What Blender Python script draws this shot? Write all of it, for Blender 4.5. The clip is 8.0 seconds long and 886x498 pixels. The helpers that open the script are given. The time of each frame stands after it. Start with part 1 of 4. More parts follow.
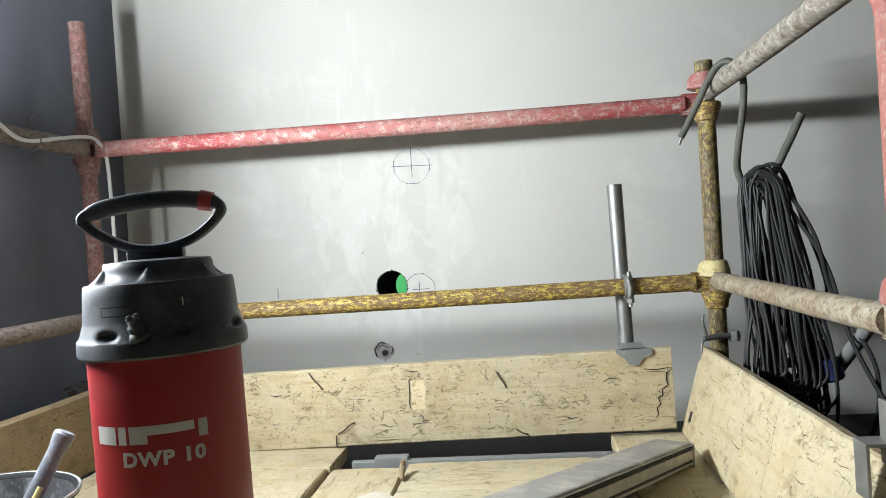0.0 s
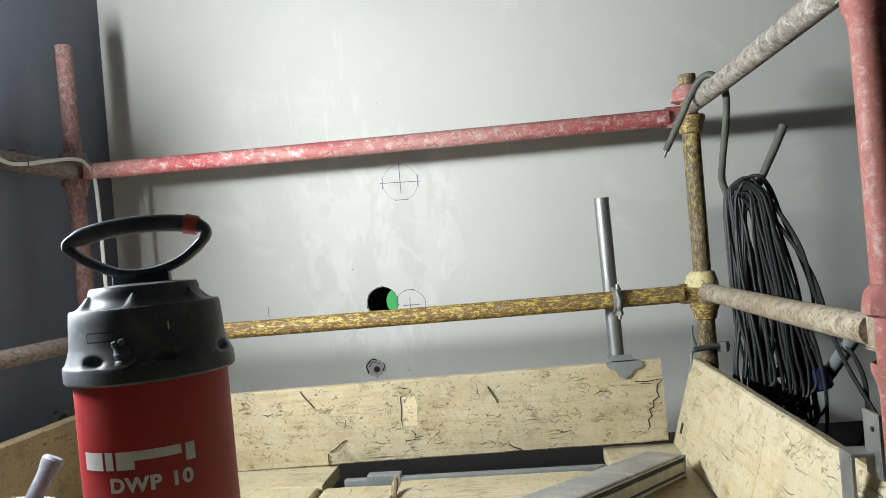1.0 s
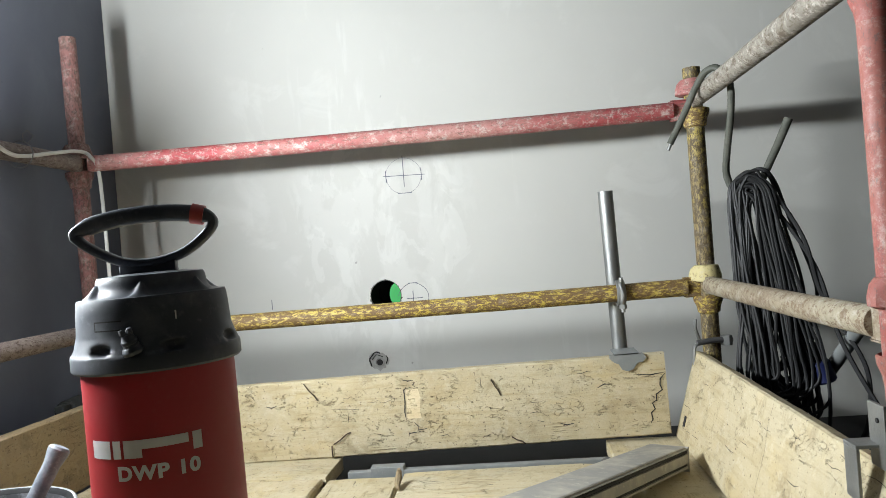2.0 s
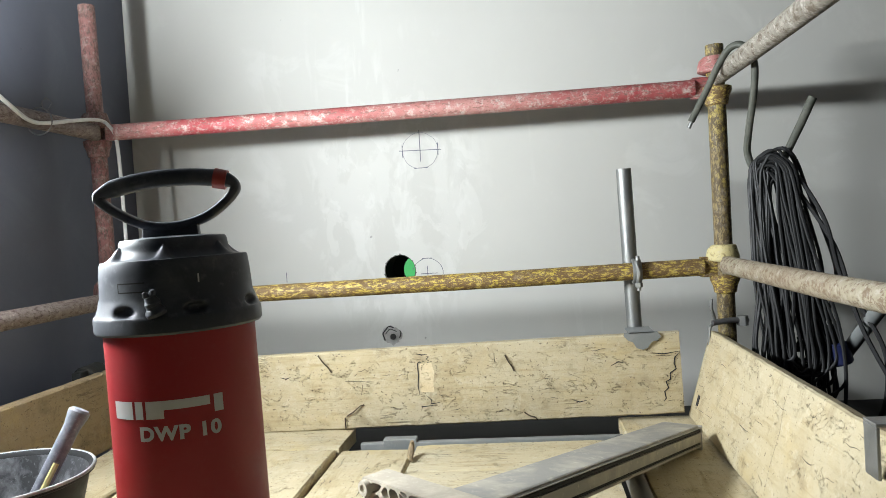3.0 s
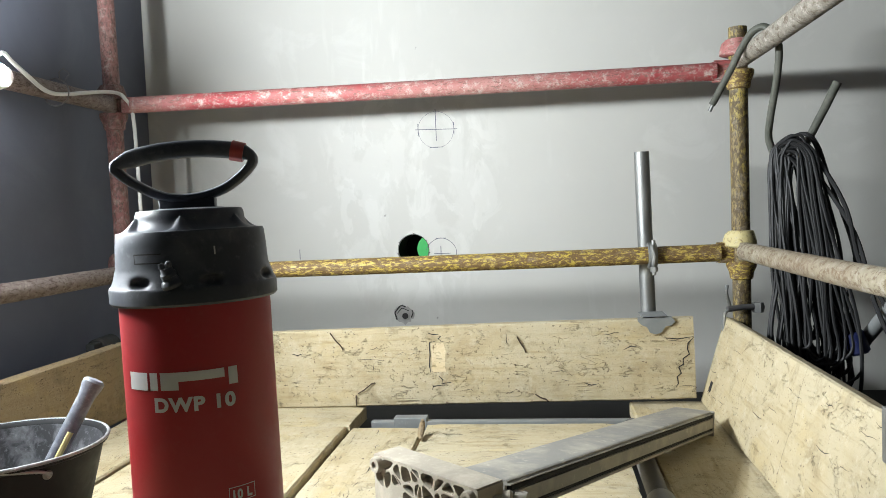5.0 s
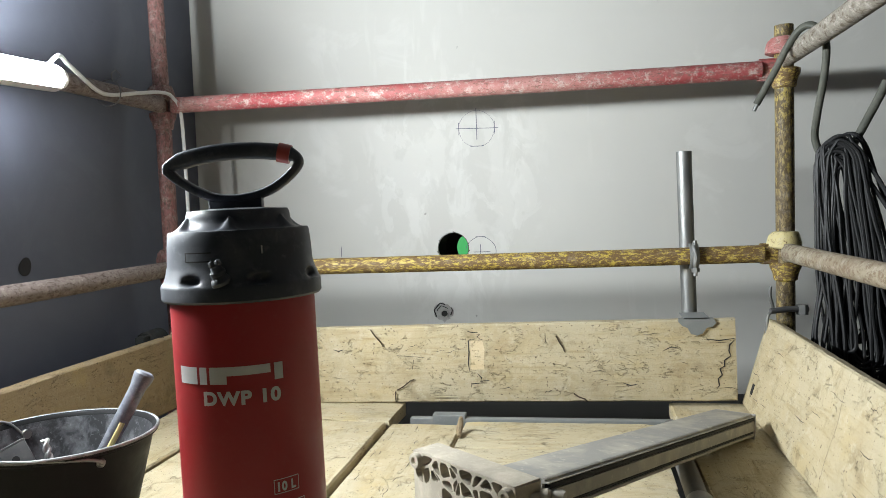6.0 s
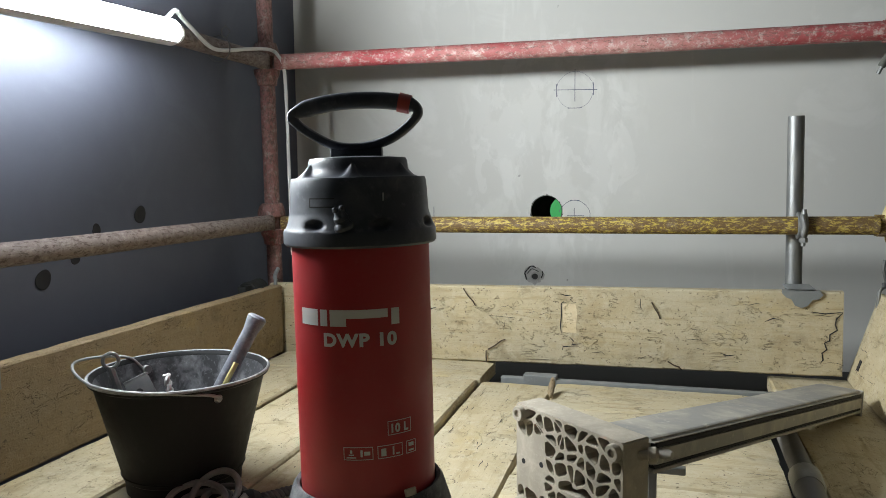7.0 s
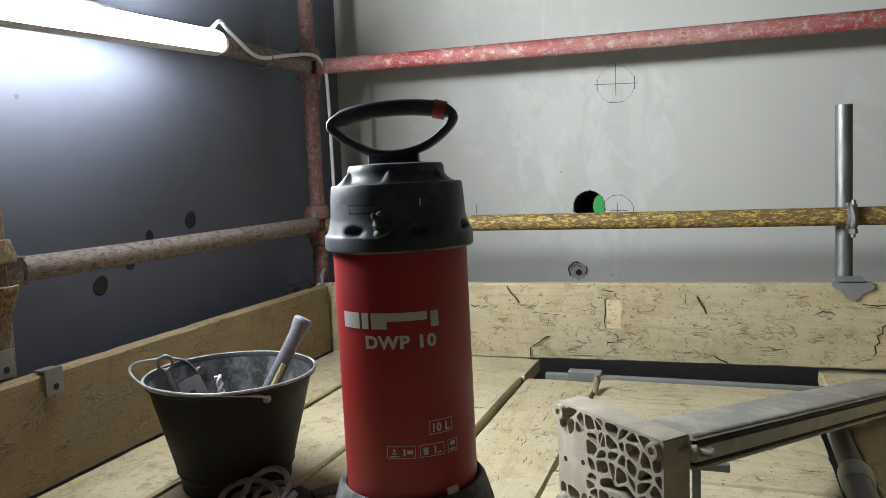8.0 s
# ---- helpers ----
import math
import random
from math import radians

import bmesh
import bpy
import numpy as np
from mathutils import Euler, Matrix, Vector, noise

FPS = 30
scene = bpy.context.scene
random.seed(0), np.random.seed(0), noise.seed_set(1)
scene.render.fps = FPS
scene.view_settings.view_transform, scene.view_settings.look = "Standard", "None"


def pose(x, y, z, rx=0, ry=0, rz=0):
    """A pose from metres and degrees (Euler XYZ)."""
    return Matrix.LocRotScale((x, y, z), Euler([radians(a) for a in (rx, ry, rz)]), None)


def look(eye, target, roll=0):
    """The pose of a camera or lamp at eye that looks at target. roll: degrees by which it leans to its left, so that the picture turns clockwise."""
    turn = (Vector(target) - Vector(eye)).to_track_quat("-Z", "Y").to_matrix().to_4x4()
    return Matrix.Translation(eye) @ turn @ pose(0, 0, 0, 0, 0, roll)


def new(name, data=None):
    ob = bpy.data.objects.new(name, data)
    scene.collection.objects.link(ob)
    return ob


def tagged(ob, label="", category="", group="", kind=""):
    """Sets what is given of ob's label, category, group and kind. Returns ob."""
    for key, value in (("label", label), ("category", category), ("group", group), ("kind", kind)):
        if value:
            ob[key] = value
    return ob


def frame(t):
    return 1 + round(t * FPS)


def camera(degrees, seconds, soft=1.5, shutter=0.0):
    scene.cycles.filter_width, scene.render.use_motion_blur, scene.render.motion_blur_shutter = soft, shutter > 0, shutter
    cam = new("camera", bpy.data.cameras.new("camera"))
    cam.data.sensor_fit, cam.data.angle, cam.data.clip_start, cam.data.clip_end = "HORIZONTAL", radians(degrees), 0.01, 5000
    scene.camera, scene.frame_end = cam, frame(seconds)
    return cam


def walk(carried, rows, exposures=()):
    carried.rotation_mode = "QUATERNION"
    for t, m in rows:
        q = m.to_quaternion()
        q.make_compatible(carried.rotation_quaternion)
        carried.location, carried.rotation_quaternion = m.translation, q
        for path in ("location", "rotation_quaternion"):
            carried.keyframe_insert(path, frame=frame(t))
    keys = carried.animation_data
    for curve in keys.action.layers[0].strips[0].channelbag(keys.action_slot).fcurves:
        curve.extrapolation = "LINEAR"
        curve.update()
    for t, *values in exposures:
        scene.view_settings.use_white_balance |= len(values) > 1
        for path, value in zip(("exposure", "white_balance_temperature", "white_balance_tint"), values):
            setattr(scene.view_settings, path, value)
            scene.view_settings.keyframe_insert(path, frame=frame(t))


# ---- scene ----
cam = camera(60.4, 8.0, soft=0.75)
PATH = [
    (0, (0.375, -2.178, 0.574), (0.167, -0.189, 0.55), -3.8),
    (0.5, (0.384, -2.181, 0.58), (0.188, -0.191, 0.591), -4.5),
    (1, (0.387, -2.184, 0.581), (0.2, -0.192, 0.59), -4.8),
    (2.5, (0.373, -2.186, 0.57), (0.17, -0.196, 0.546), -4.3),
    (3, (0.365, -2.184, 0.563), (0.141, -0.197, 0.508), -3.6),
    (3.5, (0.362, -2.176, 0.558), (0.128, -0.191, 0.483), -3.1),
    (4, (0.359, -2.179, 0.558), (0.123, -0.195, 0.476), -2.9),
    (4.5, (0.356, -2.173, 0.556), (0.114, -0.191, 0.458), -2.6),
    (6, (0.357, -2.192, 0.564), (-0.001, -0.227, 0.458), -2.1),
    (6.5, (0.331, -2.201, 0.553), (-0.135, -0.261, 0.406), -1.7),
    (7, (0.31, -2.209, 0.546), (-0.247, -0.298, 0.358), -0.6),
    (7.4, (0.303, -2.216, 0.545), (-0.3, -0.321, 0.331), -0.1),
    (7.5, (0.305, -2.218, 0.542), (-0.322, -0.332, 0.32), -0.2),
    (8, (0.328, -2.223, 0.558), (-0.346, -0.351, 0.36), -2.1),
]
EXPOSURES = [(0.0, 0.02), (0.5, -0.1), (1.2, -0.1), (3.0, -0.02), (4.5, 0.0), (6.0, -0.17), (6.5, -0.36), (7.0, -0.58), (7.5, -0.72), (8.0, -0.64)]
walk(cam, [(t, look(eye, target, roll)) for t, eye, target, roll in PATH], EXPOSURES)

# ---- world and lamp strength ----
world = bpy.data.worlds.new("World")
scene.world = world
world.use_nodes = True
world.node_tree.nodes["Background"].inputs[0].default_value = (0.6, 0.7, 0.8, 1)
world.node_tree.nodes["Background"].inputs[1].default_value = 0.006
LAMP_POWER = 590.0
# Strength of a strip added behind the lamp to brighten the dark wall.
BACK_POWER = 225.0

TUBE = 0.0242
WALL_Y = 0.431
WALL_X = -1.03


# ---- materials ----
class Nodes:
    def __init__(self, name):
        self.mat = bpy.data.materials.new(name)
        self.mat.use_nodes = True
        self.t = self.mat.node_tree
        self.b = self.t.nodes["Principled BSDF"]

    def add(self, kind, **values):
        n = self.t.nodes.new(kind)
        for k, v in values.items():
            n.inputs[k.replace("_", " ")].default_value = v
        return n

    def link(self, a, b):
        self.t.links.new(a, b)

    def coords(self, scale=(1, 1, 1), shuffle=True):
        c = self.add("ShaderNodeTexCoord")
        m = self.add("ShaderNodeMapping")
        m.inputs["Scale"].default_value = scale
        if shuffle:
            o = self.add("ShaderNodeObjectInfo")
            s = self.add("ShaderNodeVectorMath")
            s.operation = "SCALE"
            s.inputs[0].default_value = (13.7, 7.3, 5.1)
            self.link(o.outputs["Random"], s.inputs["Scale"])
            a = self.add("ShaderNodeVectorMath")
            self.link(c.outputs["Object"], a.inputs[0])
            self.link(s.outputs[0], a.inputs[1])
            self.link(a.outputs[0], m.inputs["Vector"])
        else:
            self.link(c.outputs["Object"], m.inputs["Vector"])
        return m.outputs[0]

    def noise(self, vec, scale, detail=6.0, rough=0.6, distort=0.0):
        n = self.add("ShaderNodeTexNoise", Scale=scale, Detail=detail, Roughness=rough, Distortion=distort)
        self.link(vec, n.inputs["Vector"])
        return n.outputs["Fac"]

    def ramp(self, fac, stops):
        r = self.add("ShaderNodeValToRGB")
        e = r.color_ramp.elements
        while len(e) < len(stops):
            e.new(0.5)
        for el, (p, c) in zip(e, stops):
            el.position = p
            el.color = (*c, 1) if len(c) == 3 else c
        self.link(fac, r.inputs[0])
        return r.outputs[0]

    def mask(self, fac, lo, hi):
        return self.ramp(fac, [(lo, (0, 0, 0)), (hi, (1, 1, 1))])

    def mix(self, fac, a, b):
        m = self.add("ShaderNodeMix")
        m.data_type = "RGBA"
        for sock, v in ((m.inputs[0], fac), (m.inputs[6], a), (m.inputs[7], b)):
            if isinstance(v, (int, float)):
                sock.default_value = v
            elif isinstance(v, tuple):
                sock.default_value = (*v, 1)
            else:
                self.link(v, sock)
        return m.outputs[2]

    def times(self, a, b):
        m = self.add("ShaderNodeMath")
        m.operation = "MULTIPLY"
        for sock, v in ((m.inputs[0], a), (m.inputs[1], b)):
            if isinstance(v, (int, float)):
                sock.default_value = v
            else:
                self.link(v, sock)
        return m.outputs[0]

    def bump(self, height, strength=0.3, distance=0.002):
        n = self.add("ShaderNodeBump", Strength=strength, Distance=distance)
        self.link(height, n.inputs["Height"])
        self.link(n.outputs[0], self.b.inputs["Normal"])

    def done(self, color, rough=0.6, metal=0.0):
        for key, v in (("Base Color", color), ("Roughness", rough), ("Metallic", metal)):
            s = self.b.inputs[key]
            if isinstance(v, (int, float)):
                s.default_value = v
            elif isinstance(v, tuple):
                s.default_value = (*v, 1)
            else:
                self.link(v, s)
        return self.mat


def plaster(name, base, dark, pale, filler=False):
    n = Nodes(name)
    v = n.coords(shuffle=False)
    big = n.noise(v, 1.3, 5, 0.55)
    c = n.ramp(big, [(0.3, dark), (0.7, base)])
    smear = n.noise(v, 4.2, 6, 0.62, 0.8)
    c = n.mix(n.times(n.mask(smear, 0.58, 0.66), 0.16), c, pale)
    if filler:
        m = n.add("ShaderNodeMapping")
        m.inputs["Location"].default_value = (0.22, 0, -1.22)
        m.inputs["Scale"].default_value = (2.6, 0.0, 1.95)
        n.link(v, m.inputs["Vector"])
        g = n.add("ShaderNodeTexGradient")
        g.gradient_type = "SPHERICAL"
        n.link(m.outputs[0], g.inputs["Vector"])
        zone = n.mask(g.outputs["Fac"], 0.02, 0.30)
        tall = n.coords((1.5, 1, 0.75), False)
        f = n.times(n.mask(n.noise(tall, 4.5, 9, 0.62, 0.35), 0.485, 0.535), zone)
        c = n.mix(n.times(f, 0.22), c, pale)
        f2 = n.times(n.mask(n.noise(n.coords((1, 1, 0.6), False), 13, 7, 0.6, 0.8), 0.53, 0.57), zone)
        c = n.mix(n.times(f2, 0.22), c, pale)
        wipe = n.times(n.mask(n.noise(n.coords((5, 1, 0.7), False), 3.4, 6, 0.6, 0.3), 0.60, 0.68), n.mask(n.noise(v, 1.9, 2, 0.5), 0.5, 0.6))
        c = n.mix(n.times(wipe, 0.22), c, pale)
    fine = n.noise(v, 55, 6, 0.7)
    c = n.mix(n.times(n.mask(fine, 0.62, 0.75), 0.25), c, dark)
    specks = n.noise(v, 30, 2, 0.4)
    c = n.mix(n.times(n.mask(specks, 0.79, 0.82), 0.6), c, tuple(x * 0.35 for x in dark))
    n.bump(n.noise(v, 9, 8, 0.65), 0.12, 0.004)
    return n.done(c, n.ramp(smear, [(0.3, (0.75,) * 3), (0.7, (0.55,) * 3)]))


def painted_steel(name, paint, worn, rust, wear=0.5, streak=(7, 30, 30), dust=0.25):
    """Old scaffold paint: chips along the tube, rust below, cement dust on top."""
    n = Nodes(name)
    v = n.coords(streak)
    v2 = n.coords((1, 1, 1))
    chips = n.noise(v, 4.2, 11, 0.8, 0.2)
    big = n.noise(v2, 2.4, 7, 0.62, 0.3)
    c = n.mix(n.mask(big, 0.36, 0.55), paint, worn)
    c = n.mix(n.mask(chips, wear - 0.012, wear + 0.018), rust, c)
    scuff = n.noise(n.coords((0.6, 1, 1)), 58, 10, 0.8, 0.2)
    c = n.mix(n.times(n.mask(scuff, 0.54, 0.64), dust), c, (0.50, 0.44, 0.39))
    spots = n.noise(v2, 75, 6, 0.68)
    c = n.mix(n.times(n.mask(spots, 0.56, 0.66), 0.6), c, rust)
    pale = n.noise(v2, 48, 9, 0.78)
    c = n.mix(n.times(n.mask(pale, 0.52, 0.66), dust), c, (0.52, 0.49, 0.44))
    n.bump(n.noise(v2, 140, 5, 0.7), 0.35, 0.002)
    return n.done(c, n.ramp(chips, [(0.4, (0.85,) * 3), (0.6, (0.5,) * 3)]))


def timber(name, pale, tan, grey, crack=0.75):
    """Dusty scaffold board; the grain runs along the object's x axis."""
    n = Nodes(name)
    v = n.coords((1.0, 14, 14))
    v1 = n.coords((1, 1, 1))
    grain = n.noise(v, 4.5, 9, 0.66, 0.8)
    c = n.ramp(grain, [(0.28, tan), (0.5, pale)])
    blot = n.noise(v1, 7, 6, 0.6, 0.4)
    c = n.mix(n.times(n.mask(blot, 0.48, 0.68), 0.6), c, tan)
    cement = n.noise(v1, 4.3, 8, 0.7, 0.3)
    c = n.mix(n.times(n.mask(cement, 0.44, 0.6), 0.7), c, grey)
    ochre = n.noise(n.coords((2.5, 5, 5)), 1.7, 5, 0.6)
    c = n.mix(n.times(n.mask(ochre, 0.58, 0.72), 0.4), c, (0.50, 0.36, 0.12))
    info = n.add("ShaderNodeObjectInfo")
    c = n.mix(n.times(info.outputs["Random"], 0.35), c, tan)

    def fissures(scale, freq, width, lo, hi, patch):
        fis = n.noise(n.coords(scale), freq, 5, 0.6, 1.2)
        line = n.ramp(fis, [(0.5 - width, (0, 0, 0)), (0.5 - width * 0.3, (1, 1, 1)), (0.5 + width * 0.3, (1, 1, 1)), (0.5 + width, (0, 0, 0))])
        return n.times(line, n.mask(n.noise(v1, patch, 4, 0.6), lo, hi))
    a = fissures((1.3, 20, 20), 2.2, 0.009, 0.60, 0.66, 6)
    b = fissures((5.0, 30, 30), 3.0, 0.010, 0.60, 0.64, 30)
    d = fissures((3.0, 7, 7), 4.2, 0.010, 0.54, 0.58, 17)
    e = fissures((9, 9, 9), 3.1, 0.008, 0.58, 0.61, 24)
    stain = n.noise(v1, 13, 9, 0.72, 0.5)
    c = n.mix(n.times(n.mask(stain, 0.54, 0.66), 0.55), c, tuple(0.62 * x for x in tan))
    dust = n.noise(v1, 27, 9, 0.75, 0.3)
    c = n.mix(n.times(n.mask(dust, 0.54, 0.62), 0.4), c, tuple(min(0.7, 1.12 * x) for x in grey))
    c = n.mix(n.times(d, crack * 0.9), c, (0.10, 0.07, 0.04))
    c = n.mix(n.times(e, crack * 0.8), c, (0.12, 0.085, 0.05))
    c = n.mix(n.times(a, crack), c, (0.05, 0.035, 0.022))
    c = n.mix(n.times(b, crack * 0.8), c, (0.07, 0.05, 0.03))
    dots = n.noise(v1, 130, 3, 0.5)
    c = n.mix(n.times(n.mask(dots, 0.66, 0.70), 0.8), c, (0.09, 0.065, 0.04))
    grit = n.noise(v1, 190, 4, 0.7)
    c = n.mix(n.times(n.mask(grit, 0.56, 0.70), 0.3), c, tan)
    flake = n.mix(0.5, n.noise(v1, 34, 8, 0.75, 0.6), n.noise(v1, 110, 6, 0.7))
    h = n.mix(d, n.mix(b, n.mix(a, n.mix(0.65, grain, flake), (0, 0, 0)), (0, 0, 0)), (0, 0, 0))
    n.bump(h, 0.9, 0.006)
    return n.done(c, 0.88)


def dusty(name, base, dust, amount=0.35, rough=0.5, metal=0.0, scale=18.0, bump=0.1, shine=0.5):
    n = Nodes(name)
    n.b.inputs["Specular IOR Level"].default_value = shine
    v = n.coords()
    a = n.noise(v, scale, 7, 0.65, 0.3)
    b = n.noise(v, scale * 6, 5, 0.65)
    c = n.mix(n.times(n.mask(a, 0.45, 0.75), amount), base, dust)
    c = n.mix(n.times(n.mask(b, 0.58, 0.72), amount * 0.6), c, dust)
    n.bump(b, bump, 0.001)
    r = n.ramp(a, [(0.35, (rough,) * 3), (0.75, (min(1.0, rough + 0.3),) * 3)])
    return n.done(c, r, metal)


def flat(name, color, rough=0.6, metal=0.0):
    n = Nodes(name)
    v = n.coords()
    c = n.mix(n.times(n.noise(v, 60, 5, 0.6), 0.35), color, tuple(x * 0.6 for x in color))
    return n.done(c, rough, metal)


M_WALL = plaster("white_plaster", (0.57, 0.565, 0.525), (0.51, 0.505, 0.47), (0.73, 0.725, 0.69), True)
M_SIDE = plaster("grey_blue_wall", (0.112, 0.120, 0.152), (0.095, 0.102, 0.130), (0.130, 0.138, 0.170))
# Kept dark: limits bounce in the unseen room and darkens the wall foot.
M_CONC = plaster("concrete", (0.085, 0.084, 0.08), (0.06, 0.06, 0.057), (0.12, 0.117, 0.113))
M_RED = painted_steel("worn_red_paint", (0.27, 0.026, 0.032), (0.36, 0.17, 0.15), (0.17, 0.085, 0.07), 0.44, (9, 30, 30), 0.7)
M_PINK = painted_steel("faded_red_paint", (0.30, 0.085, 0.085), (0.27, 0.13, 0.12), (0.13, 0.075, 0.06), 0.48)
M_YELLOW = painted_steel("worn_yellow_paint", (0.52, 0.395, 0.05), (0.46, 0.34, 0.075), (0.135, 0.080, 0.028), 0.528, (11, 30, 30), 0.15)
M_BROWN = painted_steel("yellow_rust", (0.42, 0.33, 0.10), (0.30, 0.22, 0.09), (0.12, 0.075, 0.035), 0.52, (5, 34, 34), 0.15)
M_RUST = painted_steel("rusty_tube", (0.19, 0.145, 0.095), (0.27, 0.235, 0.165), (0.15, 0.105, 0.065), 0.46, (12, 16, 16), 0.42)
M_GREYTUBE = painted_steel("grey_dusty_tube", (0.115, 0.10, 0.08), (0.20, 0.182, 0.15), (0.10, 0.078, 0.055), 0.46, (8, 14, 14), 0.6)
M_RAW = painted_steel("brown_tube", (0.16, 0.12, 0.105), (0.20, 0.16, 0.14), (0.10, 0.07, 0.058), 0.46, (12, 30, 30), 0.28)
M_CREAMY = painted_steel("pale_yellow_paint", (0.56, 0.47, 0.20), (0.50, 0.43, 0.22), (0.16, 0.10, 0.04), 0.42, (20, 20, 20), 0.3)
UP = (30, 30, 13)
M_RED_UP = painted_steel("worn_red_paint_upright", (0.23, 0.045, 0.038), (0.25, 0.085, 0.065), (0.15, 0.08, 0.07), 0.43, UP, 0.28)
M_PINK_UP = painted_steel("faded_red_paint_upright", (0.23, 0.075, 0.072), (0.22, 0.115, 0.10), (0.12, 0.072, 0.058), 0.48, UP, 0.35)
M_BROWN_UP = painted_steel("yellow_rust_upright", (0.46, 0.36, 0.06), (0.22, 0.16, 0.06), (0.085, 0.060, 0.028), 0.518, UP, 0.2)
M_DULL_UP = painted_steel("dull_brown_upright", (0.30, 0.22, 0.08), (0.20, 0.135, 0.065), (0.10, 0.065, 0.035), 0.5, UP, 0.2)
M_ZINC = dusty("dull_zinc", (0.22, 0.235, 0.235), (0.42, 0.41, 0.38), 0.4, 0.5, 0.35, 25)
M_GALV = dusty("galvanised_steel", (0.26, 0.265, 0.26), (0.38, 0.37, 0.33), 0.5, 0.40, 0.85, 25, 0.6)
M_DARKSTEEL = dusty("dark_steel", (0.12, 0.12, 0.125), (0.30, 0.28, 0.25), 0.35, 0.45, 0.6, 20)
M_BOARD = timber("scaffold_board", (0.53, 0.457, 0.297), (0.36, 0.280, 0.150), (0.50, 0.455, 0.332), 0.48)
M_BOARD_TAN = timber("tan_board", (0.30, 0.225, 0.125), (0.225, 0.155, 0.08), (0.27, 0.215, 0.14), 0.6)
M_BARE = timber("bare_wood", (0.66, 0.55, 0.34), (0.58, 0.46, 0.26), (0.64, 0.55, 0.38), 0.2)
M_PLASTIC = dusty("black_plastic", (0.036, 0.041, 0.052), (0.26, 0.27, 0.30), 0.34, 0.40, 0.0, 12)
M_FOOT = dusty("dusty_black_plastic", (0.03, 0.032, 0.036), (0.34, 0.34, 0.34), 0.7, 0.6, 0.0, 16, 0.3)
M_TANK = dusty("red_lacquer", (0.31, 0.014, 0.018), (0.30, 0.10, 0.09), 0.16, 0.36, 0.0, 14, 0.04)
M_WHITE = flat("white_print", (0.56, 0.55, 0.54), 0.5)
M_CREAM = flat("cream_paint", (0.55, 0.50, 0.22), 0.6)
M_RIM = dusty("pale_rim", (0.16, 0.165, 0.17), (0.55, 0.55, 0.53), 0.8, 0.5, 0.0, 30, 0.2)
M_RAIL = dusty("dull_rail", (0.25, 0.242, 0.218), (0.54, 0.49, 0.39), 0.9, 0.55, 0.1, 9, 0.4)
M_REDPLASTIC = flat("red_plastic", (0.42, 0.06, 0.05), 0.5)
M_RUBBER = dusty("black_rubber", (0.006, 0.0062, 0.0066), (0.06, 0.06, 0.062), 0.10, 0.5, 0.0, 16, 0.1, 0.22)
M_RUBBER_IN = dusty("dusty_rubber", (0.03, 0.031, 0.034), (0.34, 0.35, 0.37), 0.7, 0.6, 0.0, 24)
M_ALU = dusty("dusty_aluminium", (0.33, 0.32, 0.29), (0.56, 0.51, 0.42), 0.75, 0.5, 0.35, 11, 0.25)
M_CAST = dusty("cast_aluminium", (0.38, 0.34, 0.27), (0.60, 0.54, 0.43), 0.8, 0.75, 0.1, 26, 0.6)
M_CABLE = dusty("black_cable", (0.0065, 0.0067, 0.0072), (0.07, 0.07, 0.07), 0.10, 0.5, 0.0, 30)
M_HOSE = dusty("grey_green_hose", (0.060, 0.064, 0.050), (0.22, 0.21, 0.18), 0.35, 0.6, 0.0, 30)
M_CORD = flat("white_cord", (0.72, 0.72, 0.70), 0.5)
M_HANDLE = dusty("grey_handle", (0.13, 0.14, 0.165), (0.42, 0.42, 0.42), 0.55, 0.5, 0.0, 45, 0.3)
M_GREYCORD = dusty("grey_cord", (0.15, 0.148, 0.145), (0.36, 0.34, 0.31), 0.4, 0.6, 0.0, 30)
M_BLUE = flat("blue_plastic", (0.005, 0.010, 0.060), 0.5)
M_GREEN = flat("green_plastic", (0.03, 0.42, 0.09), 0.45)
M_PENCIL = flat("dark_marker", (0.10, 0.105, 0.15), 0.7)
M_DARKIRON = dusty("dark_iron", (0.018, 0.020, 0.019), (0.07, 0.055, 0.045), 0.3, 0.7, 0.0, 30, 0.3, 0.3)
# Near-black that puts the shade of holes, splits and slots into the colour.
M_HOLE = flat("dark_cavity", (0.022, 0.021, 0.02), 0.9)
M_CHIP = dusty("crumbled_plaster", (0.36, 0.35, 0.33), (0.52, 0.51, 0.48), 0.6, 0.9, 0.0, 90, 0.8)
M_DARKCHIP = dusty("dark_plaster_edge", (0.10, 0.095, 0.085), (0.30, 0.29, 0.27), 0.5, 0.9, 0.0, 90, 0.8)
M_NAIL = flat("rusty_nail", (0.07, 0.045, 0.03), 0.7, 0.5)
M_LAMPBODY = flat("white_housing", (0.75, 0.75, 0.75), 0.4)

glow = Nodes("tube_glow")
glow.b.inputs["Emission Color"].default_value = (0.905, 0.965, 1.0, 1)
glow.b.inputs["Emission Strength"].default_value = LAMP_POWER
M_GLOW = glow.done((0.8, 0.8, 0.8), 0.4)
wall_glow = Nodes("added_wall_glow")
wall_glow.b.inputs["Emission Color"].default_value = (0.86, 0.93, 1.0, 1)
wall_glow.b.inputs["Emission Strength"].default_value = BACK_POWER
M_WALL_GLOW = wall_glow.done((0.8, 0.8, 0.8), 0.4)


